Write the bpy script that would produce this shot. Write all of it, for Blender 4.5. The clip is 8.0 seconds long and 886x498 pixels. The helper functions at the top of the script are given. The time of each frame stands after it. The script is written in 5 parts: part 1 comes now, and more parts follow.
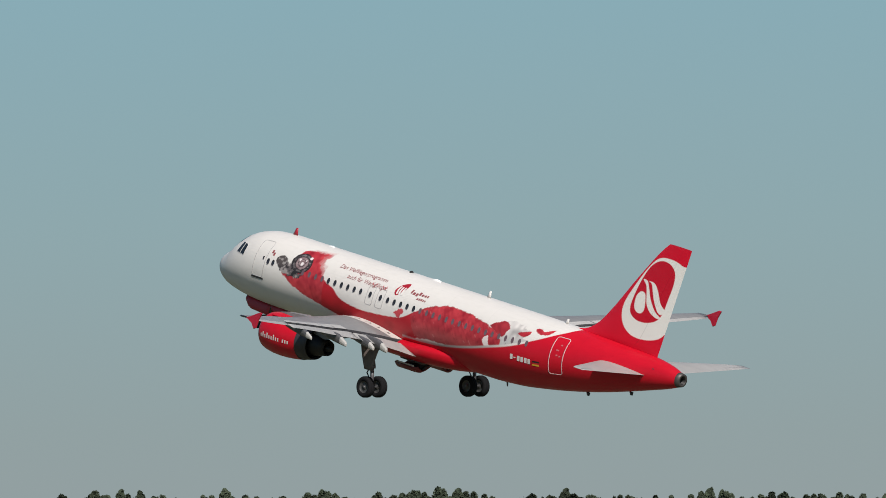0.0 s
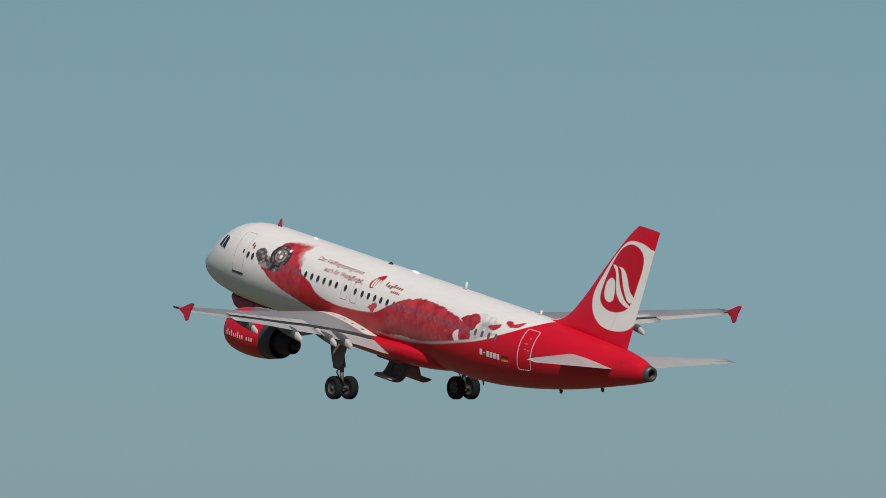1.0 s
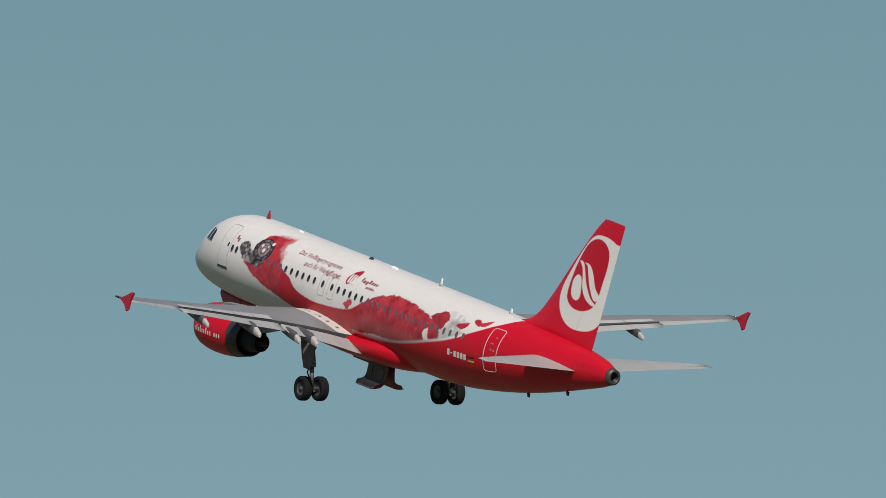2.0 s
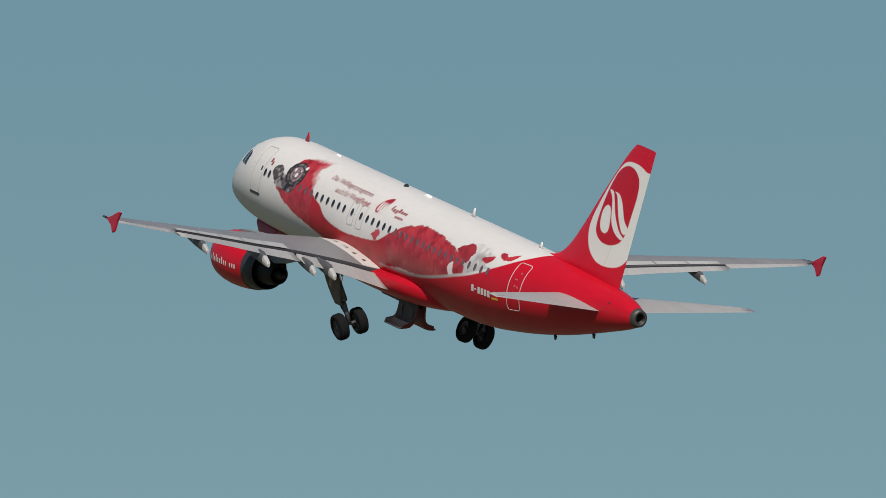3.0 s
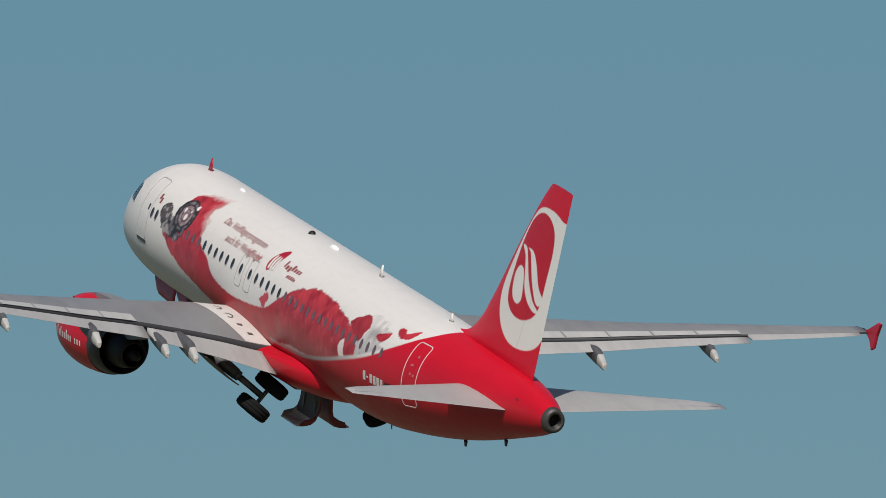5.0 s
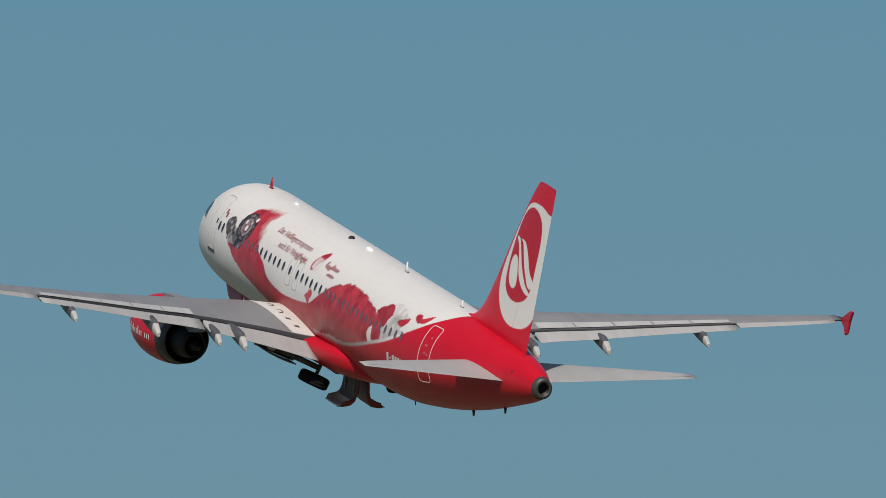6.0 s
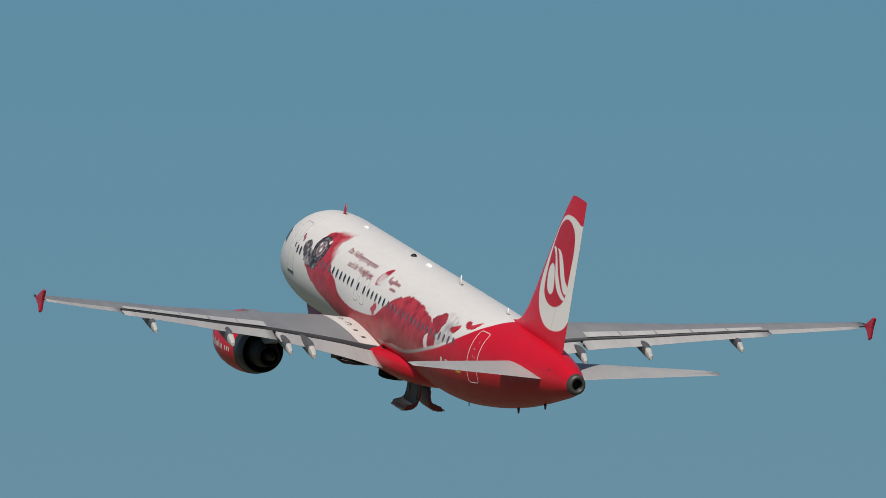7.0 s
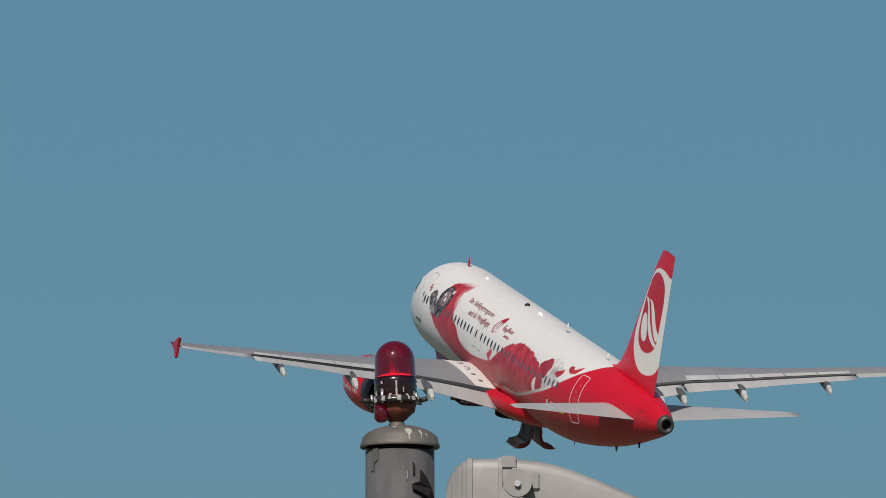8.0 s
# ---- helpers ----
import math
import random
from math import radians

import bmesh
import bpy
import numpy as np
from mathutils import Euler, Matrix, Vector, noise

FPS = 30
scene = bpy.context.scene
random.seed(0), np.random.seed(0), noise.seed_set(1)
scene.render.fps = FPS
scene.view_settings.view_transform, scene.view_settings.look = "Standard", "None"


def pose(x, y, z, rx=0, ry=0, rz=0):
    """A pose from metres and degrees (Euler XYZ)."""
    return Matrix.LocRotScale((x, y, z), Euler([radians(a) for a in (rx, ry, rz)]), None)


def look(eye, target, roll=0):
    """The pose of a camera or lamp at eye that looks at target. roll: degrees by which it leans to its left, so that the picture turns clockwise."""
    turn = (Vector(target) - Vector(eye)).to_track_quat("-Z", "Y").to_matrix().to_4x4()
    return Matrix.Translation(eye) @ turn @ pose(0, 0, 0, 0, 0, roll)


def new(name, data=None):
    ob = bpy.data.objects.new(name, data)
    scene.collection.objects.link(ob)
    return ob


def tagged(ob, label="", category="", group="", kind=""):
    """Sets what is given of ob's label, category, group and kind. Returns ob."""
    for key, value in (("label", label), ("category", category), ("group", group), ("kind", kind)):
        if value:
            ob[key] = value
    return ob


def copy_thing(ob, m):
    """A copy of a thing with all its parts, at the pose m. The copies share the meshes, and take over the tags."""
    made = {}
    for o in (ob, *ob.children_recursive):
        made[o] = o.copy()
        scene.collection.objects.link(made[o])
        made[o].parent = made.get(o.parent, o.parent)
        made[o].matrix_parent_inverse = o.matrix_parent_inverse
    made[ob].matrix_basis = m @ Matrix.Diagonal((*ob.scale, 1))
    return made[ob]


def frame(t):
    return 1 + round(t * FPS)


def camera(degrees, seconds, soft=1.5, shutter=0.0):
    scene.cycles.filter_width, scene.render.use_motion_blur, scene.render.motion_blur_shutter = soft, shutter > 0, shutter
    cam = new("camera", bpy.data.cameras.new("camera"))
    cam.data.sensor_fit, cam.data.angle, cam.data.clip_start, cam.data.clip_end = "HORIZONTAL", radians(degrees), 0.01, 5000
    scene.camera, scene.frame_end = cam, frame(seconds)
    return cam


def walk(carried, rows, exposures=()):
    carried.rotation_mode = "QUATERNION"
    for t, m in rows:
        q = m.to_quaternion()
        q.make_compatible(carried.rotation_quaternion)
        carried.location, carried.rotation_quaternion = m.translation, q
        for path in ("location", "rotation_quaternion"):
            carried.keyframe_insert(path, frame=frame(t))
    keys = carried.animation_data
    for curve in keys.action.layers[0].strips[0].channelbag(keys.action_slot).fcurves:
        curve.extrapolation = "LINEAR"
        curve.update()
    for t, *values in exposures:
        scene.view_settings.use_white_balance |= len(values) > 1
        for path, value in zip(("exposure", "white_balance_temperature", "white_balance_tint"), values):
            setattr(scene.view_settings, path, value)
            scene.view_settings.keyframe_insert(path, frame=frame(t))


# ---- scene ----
# the camera stands on the ground beside the airfield and pans after the airliner
cam = camera(3.0, 8.0, soft=0.85)
EXPOSURES = [(0.0, 0.22), (0.4, 0.02), (1.0, 0.0), (8.0, 0.0)]
CAMERA_ROWS = [
    (0.0, pose(0, 0, 2, 91.2457, 0, -42.3277)),
    (0.1, pose(0, 0, 2, 91.3420, 0, -41.7228)),
    (0.2, pose(0, 0, 2, 91.4490, 0, -41.0734)),
    (0.3, pose(0, 0, 2, 91.5399, 0, -40.3984)),
    (0.4, pose(0, 0, 2, 91.6392, 0, -39.7432)),
    (0.5, pose(0, 0, 2, 91.7376, 0, -39.1396)),
    (0.6, pose(0, 0, 2, 91.8436, 0, -38.6000)),
    (0.7, pose(0, 0, 2, 91.9485, 0, -38.1231)),
    (0.8, pose(0, 0, 2, 92.0447, 0, -37.6692)),
    (0.9, pose(0, 0, 2, 92.1283, 0, -37.1336)),
    (1.0, pose(0, 0, 2, 92.1957, 0, -36.5809)),
    (1.1, pose(0, 0, 2, 92.2660, 0, -35.9984)),
    (1.2, pose(0, 0, 2, 92.3487, 0, -35.4005)),
    (1.3, pose(0, 0, 2, 92.4476, 0, -34.8235)),
    (1.4, pose(0, 0, 2, 92.5380, 0, -34.3205)),
    (1.5, pose(0, 0, 2, 92.6144, 0, -33.8851)),
    (1.6, pose(0, 0, 2, 92.7128, 0, -33.4825)),
    (1.7, pose(0, 0, 2, 92.8142, 0, -33.0677)),
    (1.8, pose(0, 0, 2, 92.9109, 0, -32.6477)),
    (1.9, pose(0, 0, 2, 93.0027, 0, -32.2276)),
    (2.0, pose(0, 0, 2, 93.0892, 0, -31.8081)),
    (2.1, pose(0, 0, 2, 93.1704, 0, -31.3897)),
    (2.2, pose(0, 0, 2, 93.2459, 0, -30.9732)),
    (2.3, pose(0, 0, 2, 93.3156, 0, -30.5592)),
    (2.4, pose(0, 0, 2, 93.3791, 0, -30.1483)),
    (2.5, pose(0, 0, 2, 93.4364, 0, -29.7413)),
    (2.6, pose(0, 0, 2, 93.4871, 0, -29.3386)),
    (2.7, pose(0, 0, 2, 93.5310, 0, -28.9411)),
    (2.8, pose(0, 0, 2, 93.5679, 0, -28.5494)),
    (2.9, pose(0, 0, 2, 93.6103, 0, -28.1507)),
    (3.0, pose(0, 0, 2, 93.6927, 0, -27.6855)),
    (3.1, pose(0, 0, 2, 93.7742, 0, -27.1438)),
    (3.2, pose(0, 0, 2, 93.8764, 0, -26.6361)),
    (3.3, pose(0, 0, 2, 93.9685, 0, -26.1972)),
    (3.4, pose(0, 0, 2, 94.0465, 0, -25.8695)),
    (3.5, pose(0, 0, 2, 94.1161, 0, -25.6083)),
    (3.6, pose(0, 0, 2, 94.1798, 0, -25.4264)),
    (3.7, pose(0, 0, 2, 94.2486, 0, -25.2241)),
    (3.8, pose(0, 0, 2, 94.3496, 0, -24.9458)),
    (3.9, pose(0, 0, 2, 94.4503, 0, -24.5855)),
    (4.0, pose(0, 0, 2, 94.5678, 0, -24.1664)),
    (4.1, pose(0, 0, 2, 94.6469, 0, -23.8027)),
    (4.2, pose(0, 0, 2, 94.6953, 0, -23.5703)),
    (4.3, pose(0, 0, 2, 94.7573, 0, -23.3959)),
    (4.4, pose(0, 0, 2, 94.8676, 0, -23.2125)),
    (4.5, pose(0, 0, 2, 94.9734, 0, -22.9759)),
    (4.6, pose(0, 0, 2, 95.0533, 0, -22.7714)),
    (4.7, pose(0, 0, 2, 95.1383, 0, -22.5626)),
    (4.8, pose(0, 0, 2, 95.2238, 0, -22.3529)),
    (4.9, pose(0, 0, 2, 95.3068, 0, -22.1480)),
    (5.0, pose(0, 0, 2, 95.3869, 0, -21.9460)),
    (5.1, pose(0, 0, 2, 95.4640, 0, -21.7453)),
    (5.2, pose(0, 0, 2, 95.5381, 0, -21.5442)),
    (5.3, pose(0, 0, 2, 95.6089, 0, -21.3410)),
    (5.4, pose(0, 0, 2, 95.6764, 0, -21.1339)),
    (5.5, pose(0, 0, 2, 95.7404, 0, -20.9212)),
    (5.6, pose(0, 0, 2, 95.8007, 0, -20.7011)),
    (5.7, pose(0, 0, 2, 95.8572, 0, -20.4721)),
    (5.8, pose(0, 0, 2, 95.9099, 0, -20.2323)),
    (5.9, pose(0, 0, 2, 95.9601, 0, -19.9679)),
    (6.0, pose(0, 0, 2, 96.0141, 0, -19.6492)),
    (6.1, pose(0, 0, 2, 96.0858, 0, -19.3288)),
    (6.2, pose(0, 0, 2, 96.1952, 0, -18.9735)),
    (6.3, pose(0, 0, 2, 96.2502, 0, -18.6384)),
    (6.4, pose(0, 0, 2, 96.2751, 0, -18.4075)),
    (6.5, pose(0, 0, 2, 96.3138, 0, -18.2339)),
    (6.6, pose(0, 0, 2, 96.3548, 0, -18.0463)),
    (6.7, pose(0, 0, 2, 96.4246, 0, -17.8551)),
    (6.8, pose(0, 0, 2, 96.5020, 0, -17.6922)),
    (6.9, pose(0, 0, 2, 96.5487, 0, -17.5051)),
    (7.0, pose(0, 0, 2, 96.6162, 0, -17.3857)),
    (7.1, pose(0, 0, 2, 96.6876, 0, -17.2636)),
    (7.2, pose(0, 0, 2, 96.7442, 0, -17.1001)),
    (7.3, pose(0, 0, 2, 96.7757, 0, -16.8713)),
    (7.4, pose(0, 0, 2, 96.8454, 0, -16.5865)),
    (7.5, pose(0, 0, 2, 96.8807, 0, -16.2708)),
    (7.6, pose(0, 0, 2, 96.9718, 0, -15.9628)),
    (7.7, pose(0, 0, 2, 97.0421, 0, -15.7317)),
    (7.8, pose(0, 0, 2, 97.1125, 0, -15.4775)),
    (7.9, pose(0, 0, 2, 97.1810, 0, -15.2117)),
    (8.0, pose(0, 0, 2, 97.2191, 0, -14.9112)),
]
walk(cam, CAMERA_ROWS, EXPOSURES)

# the airliner's flight: place and attitude
FLIGHT_ROWS = [
    (0.0, pose(620.333, 681.462, 18.155, -0.891, -13.298, 90.655)),
    (0.1, pose(605.620, 680.154, 19.551, -0.948, -13.247, 90.556)),
    (0.2, pose(591.356, 678.751, 20.907, -1.006, -13.215, 90.510)),
    (0.3, pose(577.691, 677.445, 22.227, -1.043, -13.178, 90.502)),
    (0.4, pose(564.754, 676.431, 23.524, -1.079, -13.154, 90.506)),
    (0.5, pose(552.666, 675.895, 24.806, -1.108, -13.132, 90.496)),
    (0.6, pose(541.467, 675.956, 26.082, -1.130, -13.123, 90.466)),
    (0.7, pose(531.029, 676.514, 27.352, -1.132, -13.128, 90.402)),
    (0.8, pose(521.215, 677.440, 28.617, -1.111, -13.140, 90.330)),
    (0.9, pose(511.886, 678.606, 29.869, -1.066, -13.157, 90.347)),
    (1.0, pose(502.931, 679.873, 31.110, -0.996, -13.179, 90.371)),
    (1.1, pose(494.234, 681.112, 32.333, -0.911, -13.219, 90.413)),
    (1.2, pose(485.703, 682.216, 33.534, -0.818, -13.282, 90.456)),
    (1.3, pose(477.267, 683.085, 34.712, -0.726, -13.370, 90.478)),
    (1.4, pose(468.854, 683.618, 35.858, -0.623, -13.464, 90.433)),
    (1.5, pose(460.401, 683.716, 36.968, -0.510, -13.556, 90.338)),
    (1.6, pose(451.866, 683.335, 38.037, -0.463, -13.672, 90.304)),
    (1.7, pose(443.282, 682.493, 39.066, -0.407, -13.793, 90.308)),
    (1.8, pose(434.690, 681.222, 40.053, -0.278, -13.911, 90.270)),
    (1.9, pose(426.107, 679.564, 41.001, -0.137, -14.028, 90.248)),
    (2.0, pose(417.546, 677.541, 41.908, 0.014, -14.143, 90.234)),
    (2.1, pose(409.020, 675.168, 42.773, 0.172, -14.256, 90.227)),
    (2.2, pose(400.544, 672.466, 43.599, 0.337, -14.368, 90.225)),
    (2.3, pose(392.126, 669.453, 44.385, 0.502, -14.476, 90.223)),
    (2.4, pose(383.777, 666.144, 45.131, 0.669, -14.580, 90.217)),
    (2.5, pose(375.505, 662.558, 45.838, 0.832, -14.681, 90.206)),
    (2.6, pose(367.319, 658.712, 46.506, 0.990, -14.779, 90.185)),
    (2.7, pose(359.225, 654.621, 47.133, 1.140, -14.872, 90.153)),
    (2.8, pose(351.231, 650.300, 47.724, 1.281, -14.961, 90.105)),
    (2.9, pose(343.162, 645.418, 48.261, 1.399, -15.067, 90.049)),
    (3.0, pose(335.120, 640.169, 48.749, 1.475, -15.214, 90.050)),
    (3.1, pose(327.260, 634.859, 49.202, 1.538, -15.356, 90.114)),
    (3.2, pose(319.465, 629.254, 49.611, 1.569, -15.517, 90.147)),
    (3.3, pose(311.740, 623.358, 49.972, 1.580, -15.671, 90.127)),
    (3.4, pose(304.084, 617.180, 50.287, 1.569, -15.812, 90.024)),
    (3.5, pose(296.502, 610.742, 50.559, 1.532, -15.948, 89.902)),
    (3.6, pose(288.950, 603.958, 50.777, 1.470, -16.081, 89.751)),
    (3.7, pose(281.392, 596.753, 50.940, 1.385, -16.223, 89.653)),
    (3.8, pose(273.841, 589.155, 51.044, 1.277, -16.393, 89.655)),
    (3.9, pose(266.314, 581.192, 51.091, 1.164, -16.561, 89.747)),
    (4.0, pose(258.825, 572.893, 51.083, 1.048, -16.739, 89.898)),
    (4.1, pose(251.425, 564.358, 51.026, 0.955, -16.873, 89.978)),
    (4.2, pose(244.091, 555.537, 50.917, 0.881, -16.968, 89.919)),
    (4.3, pose(236.741, 546.247, 50.737, 0.808, -17.061, 89.806)),
    (4.4, pose(229.302, 536.318, 50.476, 0.726, -17.181, 89.714)),
    (4.5, pose(221.706, 525.584, 50.112, 0.656, -17.280, 89.689)),
    (4.6, pose(214.158, 514.506, 49.685, 0.585, -17.328, 89.677)),
    (4.7, pose(207.503, 505.157, 49.388, 0.532, -17.368, 89.673)),
    (4.8, pose(202.497, 499.430, 49.410, 0.519, -17.410, 89.630)),
    (4.9, pose(199.109, 497.371, 49.770, 0.516, -17.432, 89.583)),
    (5.0, pose(197.056, 498.427, 50.425, 0.519, -17.432, 89.532)),
    (5.1, pose(196.098, 502.111, 51.338, 0.526, -17.417, 89.480)),
    (5.2, pose(196.013, 507.970, 52.473, 0.531, -17.385, 89.430)),
    (5.3, pose(196.599, 515.560, 53.792, 0.532, -17.338, 89.386)),
    (5.4, pose(197.658, 524.426, 55.255, 0.529, -17.281, 89.348)),
    (5.5, pose(198.991, 534.092, 56.815, 0.516, -17.214, 89.322)),
    (5.6, pose(200.393, 544.040, 58.421, 0.491, -17.137, 89.307)),
    (5.7, pose(201.655, 553.714, 60.015, 0.450, -17.055, 89.308)),
    (5.8, pose(202.562, 562.515, 61.533, 0.391, -16.970, 89.326)),
    (5.9, pose(202.625, 569.072, 62.822, 0.346, -16.889, 89.368)),
    (6.0, pose(202.339, 574.706, 64.019, 0.291, -16.819, 89.464)),
    (6.1, pose(202.190, 580.801, 65.267, 0.204, -16.764, 89.570)),
    (6.2, pose(201.874, 586.515, 66.474, 0.107, -16.748, 89.716)),
    (6.3, pose(201.420, 591.949, 67.651, 0.039, -16.682, 89.842)),
    (6.4, pose(200.863, 597.213, 68.807, -0.006, -16.591, 89.868)),
    (6.5, pose(200.242, 602.428, 69.953, -0.037, -16.515, 89.848)),
    (6.6, pose(199.656, 607.899, 71.124, -0.056, -16.457, 89.877)),
    (6.7, pose(199.121, 613.741, 72.332, -0.077, -16.446, 89.953)),
    (6.8, pose(198.584, 619.796, 73.557, -0.092, -16.458, 90.022)),
    (6.9, pose(197.980, 625.902, 74.777, -0.086, -16.449, 90.106)),
    (7.0, pose(197.259, 631.895, 75.973, -0.077, -16.462, 90.094)),
    (7.1, pose(196.405, 637.766, 77.142, -0.071, -16.486, 90.063)),
    (7.2, pose(195.478, 643.605, 78.298, -0.072, -16.511, 90.071)),
    (7.3, pose(194.531, 649.417, 79.479, -0.073, -16.527, 90.140)),
    (7.4, pose(193.571, 655.221, 80.725, -0.091, -16.592, 90.269)),
    (7.5, pose(192.683, 661.047, 81.797, -0.096, -16.637, 90.424)),
    (7.6, pose(191.701, 666.792, 82.977, -0.108, -16.737, 90.561)),
    (7.7, pose(190.747, 672.376, 84.098, -0.101, -16.813, 90.597)),
    (7.8, pose(189.719, 677.940, 85.265, -0.088, -16.888, 90.643)),
    (7.9, pose(188.793, 683.568, 86.429, -0.070, -16.965, 90.699)),
    (8.0, pose(187.858, 689.416, 87.552, -0.049, -17.015, 90.795)),
]
CAMERA_START = (91.2457, -42.3277)
MAST_POSE, MAST_TOP = pose(15.191, 57.640, 0, 0, 0, -14.765), 8.846

# ---- world, sun and exposure ----
SKY = 0.07
SUN_ELEVATION, SUN_FROM = radians(38), radians(207)   # the sun stands behind and left of the camera


def make_world():
    world = bpy.data.worlds.new("sky")
    scene.world = world
    world.use_nodes = True
    nt = world.node_tree
    nt.nodes.clear()
    out = nt.nodes.new("ShaderNodeOutputWorld")
    back = nt.nodes.new("ShaderNodeBackground")
    sky = nt.nodes.new("ShaderNodeTexSky")
    sky.sky_type, sky.sun_disc = "NISHITA", False
    sky.sun_elevation, sky.sun_rotation = SUN_ELEVATION, SUN_FROM
    sky.air_density, sky.dust_density, sky.ozone_density = 1.0, 1.2, 2.0
    coord = nt.nodes.new("ShaderNodeTexCoord")
    split = nt.nodes.new("ShaderNodeSeparateXYZ")
    haze = nt.nodes.new("ShaderNodeValToRGB")
    mix = nt.nodes.new("ShaderNodeMix")
    mix.data_type = "RGBA"
    fade = nt.nodes.new("ShaderNodeMapRange")
    fade.interpolation_type = "SMOOTHSTEP"
    fade.inputs["From Min"].default_value, fade.inputs["From Max"].default_value = 0.13, 0.45
    scale = nt.nodes.new("ShaderNodeMapRange")
    scale.inputs["From Max"].default_value = 0.2
    # the haze over the airfield: grey at the horizon, then teal, then blue
    ramp = haze.color_ramp
    stops = [(0.0, (0.255, 0.290, 0.295)), (0.055, (0.245, 0.305, 0.312)), (0.115, (0.234, 0.335, 0.358)),
             (0.19, (0.212, 0.352, 0.404)), (0.34, (0.173, 0.304, 0.361)), (0.5, (0.140, 0.278, 0.359)), (0.65, (0.116, 0.262, 0.365)), (1.0, (0.093, 0.235, 0.355))]
    while len(ramp.elements) < len(stops):
        ramp.elements.new(0.5)
    for e, (p, c) in zip(ramp.elements, stops):
        e.position, e.color = p, (*c, 1)
    gain = nt.nodes.new("ShaderNodeVectorMath")
    gain.operation = "SCALE"
    gain.inputs["Scale"].default_value = 1 / SKY
    link = nt.links.new
    link(coord.outputs["Generated"], split.inputs[0])
    link(split.outputs["Z"], scale.inputs["Value"])
    link(split.outputs["Z"], fade.inputs["Value"])
    link(scale.outputs["Result"], haze.inputs["Fac"])
    link(haze.outputs["Color"], gain.inputs[0])
    link(fade.outputs["Result"], mix.inputs["Factor"])
    link(gain.outputs["Vector"], mix.inputs[6])
    link(sky.outputs["Color"], mix.inputs[7])
    link(mix.outputs[2], back.inputs["Color"])
    back.inputs["Strength"].default_value = SKY
    link(back.outputs[0], out.inputs["Surface"])


make_world()
sun = new("sun", bpy.data.lights.new("sun", "SUN"))
sun.data.energy, sun.data.angle, sun.data.color = 4.7, radians(0.53), (1.0, 0.94, 0.89)
sun.matrix_world = look((0, 0, 0), (-math.sin(SUN_FROM) * math.cos(SUN_ELEVATION), -math.cos(SUN_FROM) * math.cos(SUN_ELEVATION), -math.sin(SUN_ELEVATION)))


